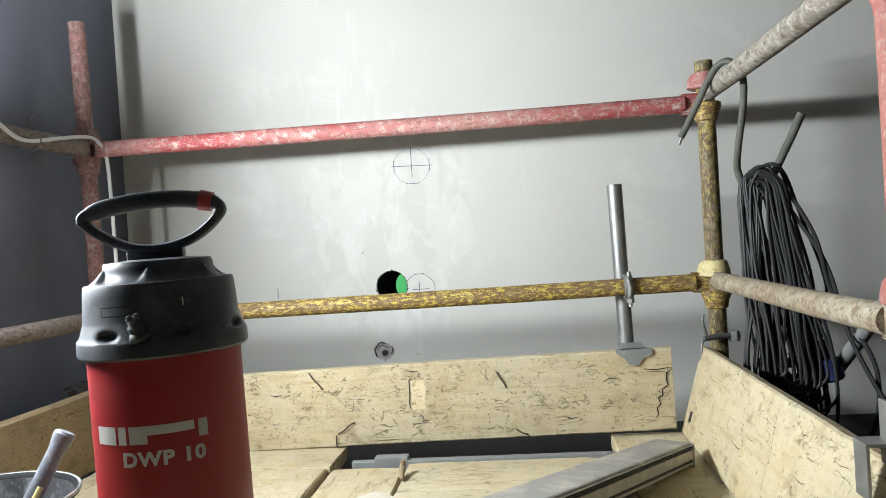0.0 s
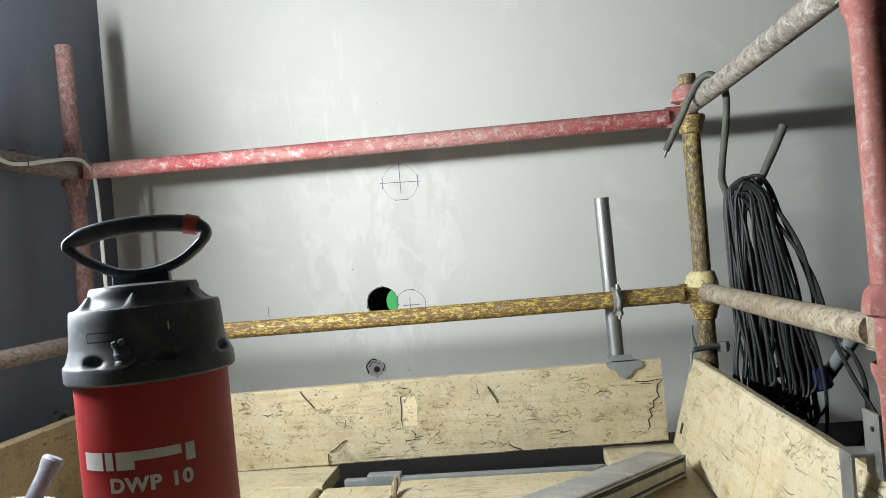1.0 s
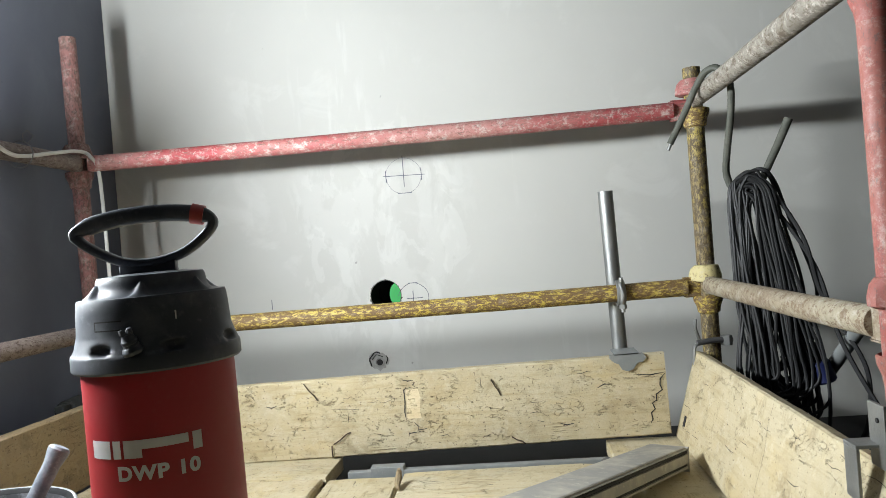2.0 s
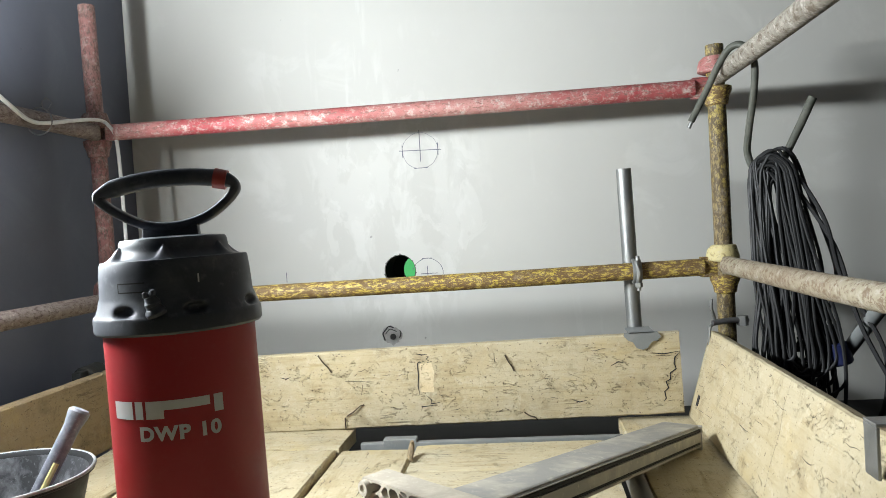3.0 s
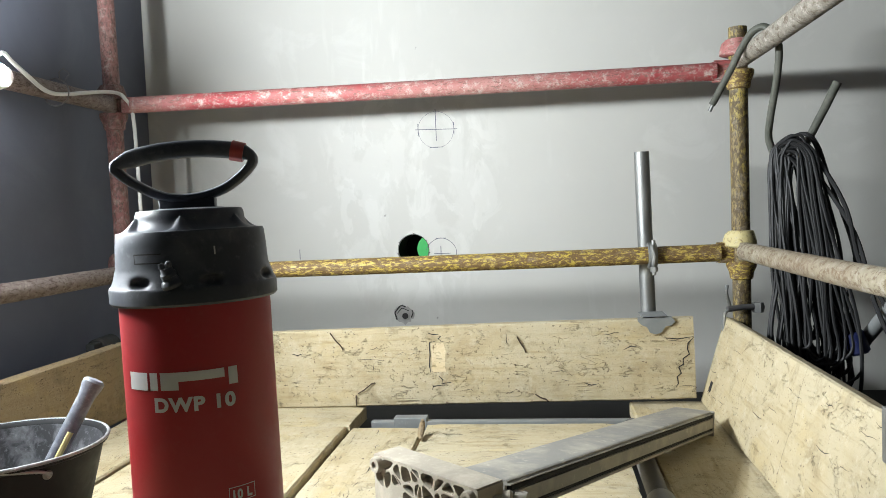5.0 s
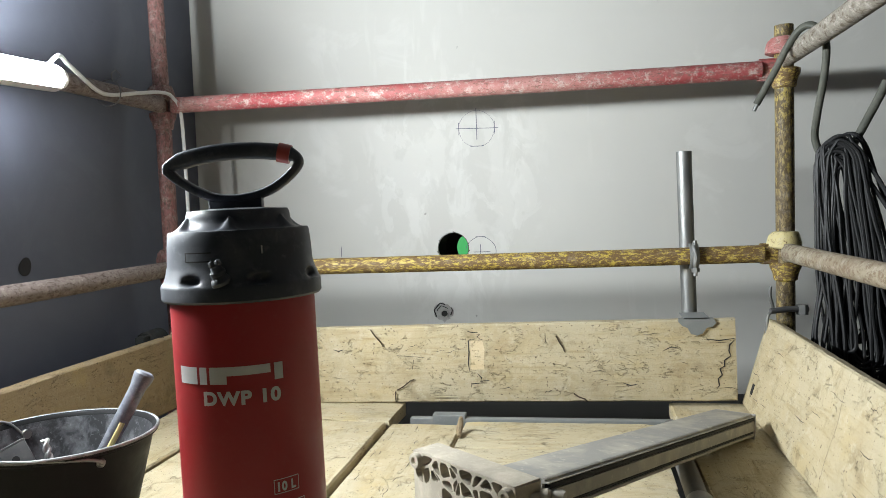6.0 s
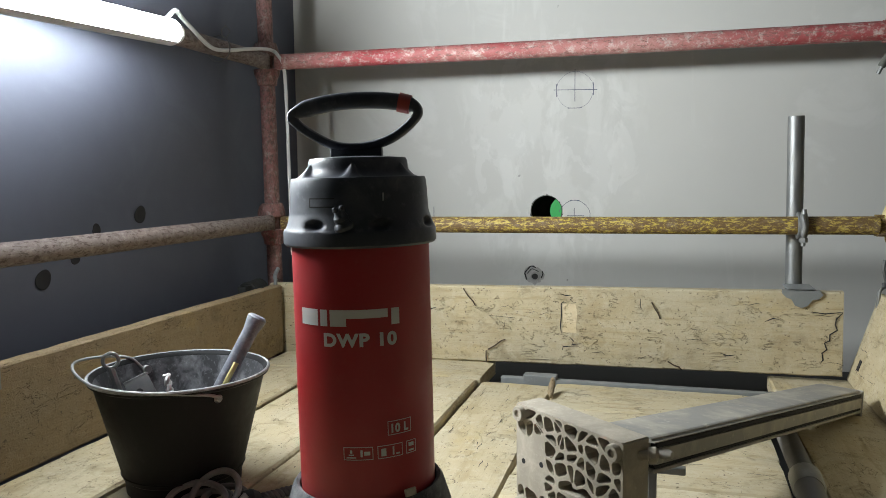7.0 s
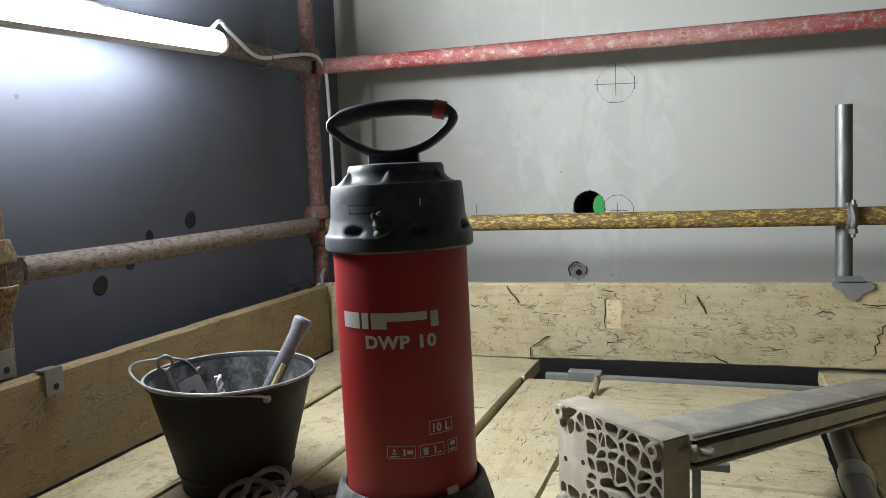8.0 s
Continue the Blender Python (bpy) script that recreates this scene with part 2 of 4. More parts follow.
# ---- mesh helpers ----
def mesh_of(name, bm, material, smooth=False):
    me = bpy.data.meshes.new(name)
    bmesh.ops.recalc_face_normals(bm, faces=bm.faces[:])
    bm.to_mesh(me)
    bm.free()
    me.materials.append(material)
    if smooth:
        for p in me.polygons:
            p.use_smooth = True
        me.set_sharp_from_angle(angle=radians(30))
    return me


def part(name, bm, material, parent=None, label="", smooth=True, at=None):
    ob = new(name, mesh_of(name, bm, material, smooth))
    if at is not None:
        ob.matrix_basis = at
    if parent is not None:
        ob.parent = parent
    if label:
        ob["label"] = label
    return ob


def thing(name, label, category, at=None, group="", kind=""):
    ob = new(name)
    ob.empty_display_size = 0.05
    if at is not None:
        ob.matrix_basis = at
    return tagged(ob, label, category, group, kind)


def box(x0, x1, y0, y1, z0, z1, bevel=0.0, bm=None):
    bm = bm or bmesh.new()
    r = bmesh.ops.create_cube(bm, size=1.0)
    for v in r["verts"]:
        v.co = Vector((x0 + (v.co.x + 0.5) * (x1 - x0), y0 + (v.co.y + 0.5) * (y1 - y0), z0 + (v.co.z + 0.5) * (z1 - z0)))
    if bevel:
        es = list({e for v in r["verts"] for e in v.link_edges})
        bmesh.ops.bevel(bm, geom=es, offset=bevel, segments=2, affect="EDGES", profile=0.5)
    return bm


def sweep(pts, r, sides=12, closed=False, bm=None, caps=True):
    """A round bar along a line of points; r is one radius or one for each point."""
    bm = bm or bmesh.new()
    pts = [Vector(p) for p in pts]
    n = len(pts)
    rs = r if isinstance(r, (list, tuple)) else [r] * n
    rings = []
    side = None
    for i, p in enumerate(pts):
        a = pts[i - 1] if (i or closed) else p
        b = pts[(i + 1) % n] if (i < n - 1 or closed) else p
        d = (b - a).normalized()
        if side is None:
            side = d.orthogonal().normalized()
        side = (side - d * side.dot(d)).normalized()
        up = d.cross(side)
        rings.append([bm.verts.new(p + rs[i] * (math.cos(2 * math.pi * k / sides) * side + math.sin(2 * math.pi * k / sides) * up)) for k in range(sides)])
    for i in range(n if closed else n - 1):
        a, b = rings[i], rings[(i + 1) % n]
        for k in range(sides):
            bm.faces.new((a[k], a[(k + 1) % sides], b[(k + 1) % sides], b[k]))
    if caps and not closed:
        bm.faces.new(rings[0])
        bm.faces.new(rings[-1])
    return bm


def hollow(p0, p1, r, wall=0.0035, sides=24, bm=None):
    """A cut tube with open ends."""
    p0, p1 = Vector(p0), Vector(p1)
    d = (p1 - p0).normalized()
    e = d * 0.06
    return sweep([p0 + e, p0 + d * 0.001, p0, p1, p1 - d * 0.001, p1 - e], [r - wall, r - wall, r, r, r - wall, r - wall], sides, bm=bm)


def lathe(profile, sides=48, bm=None):
    """A turned body: rows of radius and height."""
    bm = bm or bmesh.new()
    rings = []
    for r, z in profile:
        if r < 1e-5:
            rings.append([bm.verts.new((0, 0, z))])
        else:
            rings.append([bm.verts.new((r * math.cos(2 * math.pi * k / sides), r * math.sin(2 * math.pi * k / sides), z)) for k in range(sides)])
    for a, b in zip(rings, rings[1:]):
        for k in range(sides):
            q = (k + 1) % sides
            if len(a) == 1 and len(b) == 1:
                continue
            if len(a) == 1:
                bm.faces.new((a[0], b[q], b[k]))
            elif len(b) == 1:
                bm.faces.new((a[k], a[q], b[0]))
            else:
                bm.faces.new((a[k], a[q], b[q], b[k]))
    return bm


def curve_points(ctrl, n=12):
    """Smooth points through the control points."""
    c = [Vector(p) for p in ctrl]
    c = [2 * c[0] - c[1]] + c + [2 * c[-1] - c[-2]]
    out = []
    for i in range(1, len(c) - 2):
        for k in range(n):
            t = k / n
            out.append(0.5 * (2 * c[i] + (c[i + 1] - c[i - 1]) * t + (2 * c[i - 1] - 5 * c[i] + 4 * c[i + 1] - c[i + 2]) * t * t
                              + (3 * c[i] - c[i - 1] - 3 * c[i + 1] + c[i + 2]) * t ** 3))
    out.append(c[-2])
    return out


# ---- the room ----
def wall_with_holes(name, x0, x1, z0, z1, y, depth, holes, material, label):
    """A wall across y whose round holes go through it: rings round each hole, and quads between."""
    bm = bmesh.new()
    xs, zs = [x0, x1], [z0, z1]
    for hx, hz, hr in holes:
        xs += [hx - 1.6 * hr, hx + 1.6 * hr]
        zs += [hz - 1.6 * hr, hz + 1.6 * hr]
    xs, zs = sorted(set(xs)), sorted(set(zs))
    N = 40
    for i in range(len(xs) - 1):
        for j in range(len(zs) - 1):
            cx, cz = (xs[i] + xs[i + 1]) / 2, (zs[j] + zs[j + 1]) / 2
            hole = next((h for h in holes if abs(h[0] - cx) < 1e-4 and abs(h[1] - cz) < 1e-4), None)
            if hole is None:
                bm.faces.new([bm.verts.new((a, y, b)) for a, b in ((xs[i], zs[j]), (xs[i + 1], zs[j]), (xs[i + 1], zs[j + 1]), (xs[i], zs[j + 1]))])
                continue
            rim, sq, back = [], [], []
            for k in range(N):
                t = 2 * math.pi * k / N
                c, s = math.cos(t), math.sin(t)
                m = max(abs(c), abs(s))
                r = hole[2] * (1 + 0.05 * random.random())
                rim.append(bm.verts.new((cx + r * c, y, cz + r * s)))
                sq.append(bm.verts.new((cx + 1.6 * hole[2] * c / m, y, cz + 1.6 * hole[2] * s / m)))
                back.append(bm.verts.new((cx + hole[2] * c, y + depth, cz + hole[2] * s)))
            for k in range(N):
                q = (k + 1) % N
                bm.faces.new((rim[k], rim[q], sq[q], sq[k]))
                bm.faces.new((rim[k], rim[q], back[q], back[k]))
    box(x0, x1, y + depth, y + depth + 0.02, z0, z1, bm=bm)
    ob = part(name, bm, material, smooth=False)
    return tagged(ob, label, "wall", kind="structure")


FLOOR_Z, CEIL_Z = -1.6, 2.4
wall_with_holes("wall_north", -1.15, 3.2, -0.085, CEIL_Z, WALL_Y, 0.16, [(-0.084, 0.425, 0.053)],
                M_WALL, "smooth white plastered wall with filler patches and drilled holes")
# Wall below the deck coloured dark to paint in the shade of the gap.
tagged(part("wall_north_base", box(-1.15, 3.2, WALL_Y + 0.004, WALL_Y + 0.18, FLOOR_Z, -0.086), M_CONC, smooth=False), "dark foot of the plastered wall, standing in for the shade below the deck", "wall", kind="structure")
tagged(part("wall_west", box(WALL_X - 0.12, WALL_X, -4.5, WALL_Y - 0.003, FLOOR_Z, CEIL_Z), M_SIDE, smooth=False), "dark grey-blue painted concrete wall", "wall", kind="structure")
tagged(part("wall_east", box(3.2, 3.32, -4.5, WALL_Y - 0.003, FLOOR_Z, CEIL_Z), M_CONC, smooth=False), "plain grey wall", "wall", kind="structure")
tagged(part("wall_south", box(WALL_X, 3.2, -4.62, -4.5, FLOOR_Z, CEIL_Z), M_CONC, smooth=False), "plain grey wall", "wall", kind="structure")
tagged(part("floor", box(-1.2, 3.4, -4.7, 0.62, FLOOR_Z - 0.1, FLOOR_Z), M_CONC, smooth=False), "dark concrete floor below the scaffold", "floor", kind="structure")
tagged(part("ceiling", box(-1.2, 3.4, -4.7, 0.62, CEIL_Z, CEIL_Z + 0.1), M_CONC, smooth=False), "grey concrete ceiling", "ceiling", kind="structure")

# ---- scaffold frame ----
def cups(parent, z, material, top=None, gap=0.0):
    """The fixed bowl below a ledger and the sliding cup above it."""
    lower = lathe([(TUBE, z - 0.072), (0.030, z - 0.068), (0.033, z - 0.050), (0.040, z - 0.034), (0.041, z - 0.022), (0.038, z - 0.020), (0.035, z - 0.030), (TUBE, z - 0.032)], 28)
    for v in lower.verts:
        v.co.z -= gap
        v.co.xy *= 0.8 if gap else 1.0
    part("bottom_cup", lower, material, parent)
    upper = lathe([(TUBE, z + 0.018), (0.038, z + 0.018), (0.041, z + 0.022), (0.041, z + 0.034), (0.036, z + 0.052), (0.033, z + 0.062), (TUBE, z + 0.064)], 28)
    for v in upper.verts:
        if v.co.x < -0.02 and abs(v.co.y) < 0.02 and z + 0.02 < v.co.z < z + 0.06:
            v.co.x -= 0.007
    for v in upper.verts:
        v.co.z += gap
        v.co.xy *= 0.8 if gap else 1.0
    part("top_cup", upper, top or material, parent)


def standard(x, y, top, levels, material, cup, label, lean=(0, 0), topcup=None, gap=0.0):
    ob = thing("scaffold_standard", label, "scaffold pole", pose(x, y, 0, lean[0], lean[1], 0), "scaffold standards")
    part("pole", hollow((0, 0, FLOOR_Z), (0, 0, top), TUBE), material, ob)
    for i, z in enumerate(levels):
        cups(ob, z, cup, topcup[i] if topcup else None, gap)
    return ob


def ledger(p0, p1, material, label):
    """A tube with a forged blade at each end that sits in the cups."""
    p0, p1 = Vector(p0), Vector(p1)
    d = p1 - p0
    m = Matrix.Translation(p0) @ d.to_track_quat("X", "Z").to_matrix().to_4x4()
    ob = thing("scaffold_ledger", label, "scaffold pole", m, "scaffold ledgers")
    L = d.length
    part("tube", sweep([(0.055, 0, 0), (0.35 * L, 0.0008, -0.001), (0.7 * L, -0.001, -0.0015), (L - 0.055, 0, 0)], TUBE, 28), material, ob)
    for a, s in ((0, 1), (L, -1)):
        bm = box(a + s * 0.022, a + s * 0.058, -0.012, 0.012, -0.024, 0.024, 0.004)
        part("blade", bm, material, ob)
    return ob


SY = 0.006
standard(-0.905, SY, 1.30, (-0.1, 0.405, 0.912), M_PINK_UP, M_PINK_UP, "faded red scaffold pole with rusty cups", (0, -0.6))
standard(0.90, SY, 1.02, (-0.1, 0.405, 0.925), M_BROWN_UP, M_YELLOW, "worn yellow scaffold pole with chipped paint", (0, 0.3), (M_YELLOW, M_CREAMY, M_RED))
standard(0.906, -1.06, 1.75, (-0.1, 0.408, 0.925), M_RED_UP, M_RED_UP, "red scaffold pole with dented cups", gap=0.014)
standard(-0.90, -1.215, 1.5, (-0.1, 0.405, 0.92), M_DULL_UP, M_DULL_UP, "brown and yellow scaffold pole")
ledger((-0.905, SY, 0.914), (0.90, SY, 0.905), M_RED, "red scaffold guard rail with scraped paint")
ledger((-0.90, SY, 0.401), (0.90, SY, 0.409), M_YELLOW, "yellow scaffold rail with flaking paint")
ledger((-0.90, SY, 0.407), (-0.90, -1.215, 0.407), M_RAW, "brown rusty scaffold rail")
ledger((-0.90, SY, 0.912), (-0.90, -1.215, 0.92), M_RAW, "rusty scaffold rail behind the lamp")
ledger((0.90, SY, 0.413), (0.906, -1.06, 0.413), M_RUST, "bare rusty scaffold rail with cement dust")
ledger((0.905, SY, 0.93), (0.905, -1.06, 0.93), M_GREYTUBE, "bare grey scaffold guard rail with cement dust")


# ---- scaffold boards ----
def board_mesh(L, W, T, seed, chips=0.0009):
    """A worn plank along x: its edges rounded, notched and slightly wavy."""
    rnd = random.Random(seed)
    bm = bmesh.new()
    n = max(8, int(L / 0.035))
    prof = [(-W / 2, -T + 0.003), (-W / 2, -0.005), (-W / 2 + 0.004, 0), (-W / 6, 0.0006), (W / 6, 0.0006), (W / 2 - 0.004, 0), (W / 2, -0.005), (W / 2, -T + 0.003), (W / 2 - 0.003, -T), (-W / 2 + 0.003, -T)]
    rings = []
    for i in range(n + 1):
        x = L * i / n
        ea, eb = (rnd.random() ** 5 * chips * 2 for _ in range(2))
        end = 0.004 if i in (0, n) else 0
        ring = []
        for y, z in prof:
            ey = ea if y < -W / 4 else -eb if y > W / 4 else 0
            dx = rnd.uniform(-0.003, 0.003) if i in (0, n) else 0
            ring.append(bm.verts.new((x + dx, y + ey + 0.0004 * math.sin(4 * x + seed), z - end * (z > -0.004) * 0.6 + rnd.uniform(-0.0005, 0.0005))))
        rings.append(ring)
    k = len(prof)
    for a, b in zip(rings, rings[1:]):
        for j in range(k):
            bm.faces.new((a[j], a[(j + 1) % k], b[(j + 1) % k], b[j]))
    bm.faces.new(rings[0])
    bm.faces.new(rings[-1])
    return bm


def plank(name, L, W, T, m, material, label, category, group, seed):
    ob = thing(name, label, category, m, group)
    part("plank", board_mesh(L, W, T, seed), material, ob)
    return ob


def deck(x0, x1, y0, y1, seed, label="dusty timber scaffold board of the deck", material=None, z=0.0):
    """Deck boards run along y; local x points to the far wall."""
    return plank("scaffold_board", y1 - y0, x1 - x0, 0.038, pose((x0 + x1) / 2, y0, z, 0, 0, 90), material or M_BOARD, label, "scaffold board", "deck boards", seed)


MID = -0.012
deck(-0.836, -0.631, -3.0, -0.242, 1)
deck(-0.614, -0.398, -3.0, -0.238, 2)
deck(-0.391, -0.171, -3.0, -0.240, 3)
DECK = [deck(-0.163, 0.034, -3.0, -0.215, 4, z=MID)]
deck(0.585, 0.800, -3.0, -0.012, 7)


def cross_board(x0, x1, y0, y1, seed, z=0.0):
    """A board that lies across the deck, along x."""
    return plank("scaffold_board", x1 - x0, y1 - y0, 0.038, pose(x0, (y0 + y1) / 2, z), M_BOARD, "dusty timber board laid across the deck", "scaffold board", "deck boards", seed)


cross_board(-0.836, -0.166, -0.234, -0.030, 8)
for k, (y0, y1) in enumerate(((-0.405, -0.186), (-0.628, -0.411), (-0.828, -0.634), (-1.050, -0.834), (-1.275, -1.055), (-1.50, -1.28), (-1.725, -1.505), (-1.95, -1.73), (-2.115, -1.955), (-2.40, -2.12), (-2.625, -2.405), (-2.85, -2.63), (-3.0, -2.855))):
    DECK.append(cross_board(0.040, 0.533, y0, y1, 20 + k, MID))

edge = thing("steel_edge_strip", "grey steel strip along the end of the boards", "steel strip", Matrix.Identity(4))
part("strip", box(-0.118, 0.578, -0.183, -0.160, -0.05, -0.006, 0.002), M_ZINC, edge, smooth=False)
part("raised_strip", box(-0.055, 0.035, -0.184, -0.150, -0.05, 0.004, 0.002), M_ZINC, edge, smooth=False)
offcut = thing("wood_splinter", "dark split piece of wood lying on the boards", "offcut", pose(0.045, -0.30, -0.012, 0, 0, 75))
part("splinter", sweep([(-0.040, -0.010, 0.006), (-0.015, 0.002, 0.010), (0.005, 0.008, 0.018), (0.012, 0.008, 0.032), (0.008, 0.006, 0.040)], [0.004, 0.008, 0.009, 0.007, 0.004], 8), M_BOARD_TAN, offcut)

# ---- toe boards ----
far_toe = plank("toe_board", 1.65, 0.225, 0.036, pose(-0.89, -0.058, 0.104, 90, 0, 0) @ pose(0, 0, 0, 0, 0, 0.85), M_BOARD,
                "pale timber toe board with cracks and bent nails", "toe board", "toe boards", 11)
left_toe = plank("toe_board", 2.6, 0.215, 0.036, pose(-0.838, -2.68, 0.108, 90, 0, 90), M_BOARD_TAN,
                 "brown timber toe board along the dark wall", "toe board", "toe boards", 12)
right_toe = plank("toe_board", 2.3, 0.245, 0.030, pose(0.810, -0.03, 0.120, 90 - 17, 0, -90), M_BOARD,
                  "pale cracked timber toe board leaning outwards", "toe board", "toe boards", 13)


def nail(parent, x, y, dx, dy, bend=0.004):
    """A bent nail lying on the face of a toe board."""
    pts = [(x, y, -0.004), (x, y, 0.004), (x + dx * 0.4, y + dy * 0.4, 0.007), (x + dx * 0.8, y + dy * 0.8 + bend, 0.005), (x + dx, y + dy, 0.003)]
    part("nail", sweep(pts, 0.0017, 6), M_NAIL, parent)


nail(far_toe, 0.637, 0.110 - 0.005, 0.035, -0.050)
nail(far_toe, 1.172, 0.075, 0.022, -0.045)
nail(far_toe, 0.702, -0.108, 0.0, 0.03)
nail(far_toe, 0.708, -0.073, 0.052, 0.030)
nail(far_toe, 1.215, -0.088, 0.035, -0.022)



def crack(parent, path, w=0.0011):
    """An open split: a thin dark crooked line on the face of a board."""
    bm = bmesh.new()
    prev = None
    for i, (x, y) in enumerate(path):
        a, b = Vector(path[max(0, i - 1)]), Vector(path[min(len(path) - 1, i + 1)])
        d = (b - a).normalized()
        k = w * (0.35 if i in (0, len(path) - 1) else 1.0)
        pair = [bm.verts.new((x - d.y * k, y + d.x * k, 0.0016)), bm.verts.new((x + d.y * k, y - d.x * k, 0.0016))]
        if prev:
            bm.faces.new((prev[0], prev[1], pair[1], pair[0]))
        prev = pair
    part("crack", bm, M_HOLE, parent, smooth=False)


def far(x, z):
    """A place on the far toe board's face, from world x and z."""
    a = radians(0.85)
    dx, dz = x + 0.89, z - 0.104
    return (dx * math.cos(a) + dz * math.sin(a), -dx * math.sin(a) + dz * math.cos(a))


for path in (((0.757, 0.186), (0.742, 0.170), (0.740, 0.154), (0.745, 0.140), (0.728, 0.128), (0.728, 0.112), (0.716, 0.105), (0.722, 0.088), (0.711, 0.078), (0.714, 0.060), (0.708, 0.051)),
             ((0.757, 0.188), (0.715, 0.182), (0.68, 0.186)), ((0.039, 0.190), (0.032, 0.184), (0.033, 0.150), (0.030, 0.120), (0.033, 0.098)), ((0.036, 0.186), (0.052, 0.190)), ((0.060, 0.186), (0.074, 0.189)),
             ((0.066, 0.203), (0.058, 0.196), (0.064, 0.190)), ((0.030, 0.212), (0.045, 0.208), (0.06, 0.209)), ((0.036, 0.050), (0.038, 0.060), (0.072, 0.064)), ((0.055, 0.090), (0.067, 0.078), (0.064, 0.068), (0.09, 0.071)),
             ((0.098, 0.090), (0.088, 0.093)), ((-0.372, 0.160), (-0.355, 0.155), (-0.34, 0.160)), ((0.57, 0.155), (0.59, 0.165), (0.605, 0.163)), ((-0.13, 0.13), (-0.135, 0.10)), ((0.25, 0.205), (0.2505, 0.18)),
             ((0.46, 0.065), (0.48, 0.058), (0.50, 0.062)), ((-0.18, 0.142), (-0.10, 0.137)), ((0.40, 0.075), (0.42, 0.07))):
    crack(far_toe, [far(x, z) for x, z in path], 0.0017)
patch_bm = bmesh.new()
patch_bm.faces.new([patch_bm.verts.new((*far(x, z), 0.0013)) for x, z in ((0.038, 0.183), (0.072, 0.184), (0.078, 0.160), (0.074, 0.120), (0.076, 0.102), (0.036, 0.101))])
part("bare_patch", patch_bm, M_BARE, far_toe, "pale bare patch where the surface split off", smooth=False)
rnd = random.Random(31)
for k in range(26):
    x, y = rnd.uniform(0.03, 1.25), rnd.uniform(-0.105, 0.105)
    L = rnd.uniform(0.02, 0.075)
    crack(right_toe, [(x, y), (x + 0.4 * L, y + rnd.uniform(-0.003, 0.003)), (x + 0.7 * L, y + rnd.uniform(-0.003, 0.003)), (x + L, y + rnd.uniform(-0.005, 0.005))], rnd.uniform(0.0004, 0.0010))
rnd = random.Random(77)
for k in range(20):
    x, y = rnd.uniform(0.05, 1.62), rnd.uniform(-0.1, 0.1)
    L = rnd.uniform(0.008, 0.05)
    crack(far_toe, [(x, y), (x + 0.35 * L, y + rnd.uniform(-0.003, 0.003)), (x + 0.7 * L, y + rnd.uniform(-0.004, 0.004)), (x + L, y + rnd.uniform(-0.006, 0.006))], rnd.uniform(0.0003, 0.0008))
notch = box(0.060, 0.078, -0.078, -0.050, 0.0006, 0.0022)
part("notch", notch, M_HOLE, right_toe, "small dark rectangular notch", smooth=False)
crack(right_toe, [(0.66, 0.12), (0.655, 0.07), (0.668, 0.02), (0.664, -0.05), (0.672, -0.11)], 0.0005)

rnd = random.Random(41)
for board, lo, hi, half, count in [(DECK[0], 1.55, 2.72, 0.085, 46)] + [(b, 0.02, 0.45, 0.09, 9) for b in DECK[1:5]]:
    for k in range(count):
        x, y = rnd.uniform(lo, hi), rnd.uniform(-half, half)
        L = rnd.uniform(0.012, 0.05)
        crack(board, [(x, y), (x + 0.35 * L, y + rnd.uniform(-0.002, 0.002)), (x + 0.7 * L, y + rnd.uniform(-0.003, 0.003)), (x + L, y + rnd.uniform(-0.004, 0.004))], rnd.uniform(0.0004, 0.0010))

# ---- upright stub tube with its coupler and toe board clip ----
stub = thing("scaffold_tube", "short upright galvanised tube clamped to the yellow rail", "scaffold pole", pose(0.655, 0.056, 0.20, 0, -0.8, 0))
part("tube", hollow((0, 0, 0), (0, 0, 0.50), 0.0215, 0.003), M_GALV, stub)
clip_bm = bmesh.new()
outline = [(x * 0.72, z * 0.9) for x, z in ((-0.062, 0.012), (0.062, 0.012), (0.075, -0.004), (0.060, -0.016), (0.040, -0.018), (0.024, -0.036), (0.004, -0.042), (-0.018, -0.036), (-0.030, -0.018), (-0.048, -0.012), (-0.062, 0.0))]
front = [clip_bm.verts.new((x, -0.121, z + 0.034)) for x, z in outline]
back = [clip_bm.verts.new((x, -0.116, z + 0.034)) for x, z in outline]
clip_bm.faces.new(front)
clip_bm.faces.new(back)
for i in range(len(outline)):
    j = (i + 1) % len(outline)
    clip_bm.faces.new((front[i], front[j], back[j], back[i]))
box(-0.030, 0.036, -0.121, -0.02, 0.042, 0.0455, bm=clip_bm)
part("clip_plate", clip_bm, M_ZINC, stub, "galvanised plate hooked over the board", smooth=False)

coupler = thing("scaffold_coupler", "galvanised swivel coupler on the yellow rail", "coupler", pose(0.655, 0.008, 0.407))
part("saddle", sweep([(0.0, 0.031 * math.cos(a), 0.031 * math.sin(a)) for a in np.linspace(0, 2 * math.pi, 24, endpoint=False)], 0.006, 8, True), M_GALV, coupler)
part("saddle", sweep([(0.014, 0.031 * math.cos(a), 0.031 * math.sin(a)) for a in np.linspace(0, 2 * math.pi, 24, endpoint=False)], 0.006, 8, True), M_GALV, coupler)
part("flap", sweep(curve_points([(0.007, -0.030, 0.036), (0.004, -0.040, 0.022), (0.009, -0.043, 0.0), (0.006, -0.040, -0.022), (0.008, -0.034, -0.034)], 5), 0.0065, 10), M_GALV, coupler)
part("bolt", sweep([(0.007, -0.036, -0.052), (0.007, -0.036, 0.045)], 0.006, 10), M_GALV, coupler)
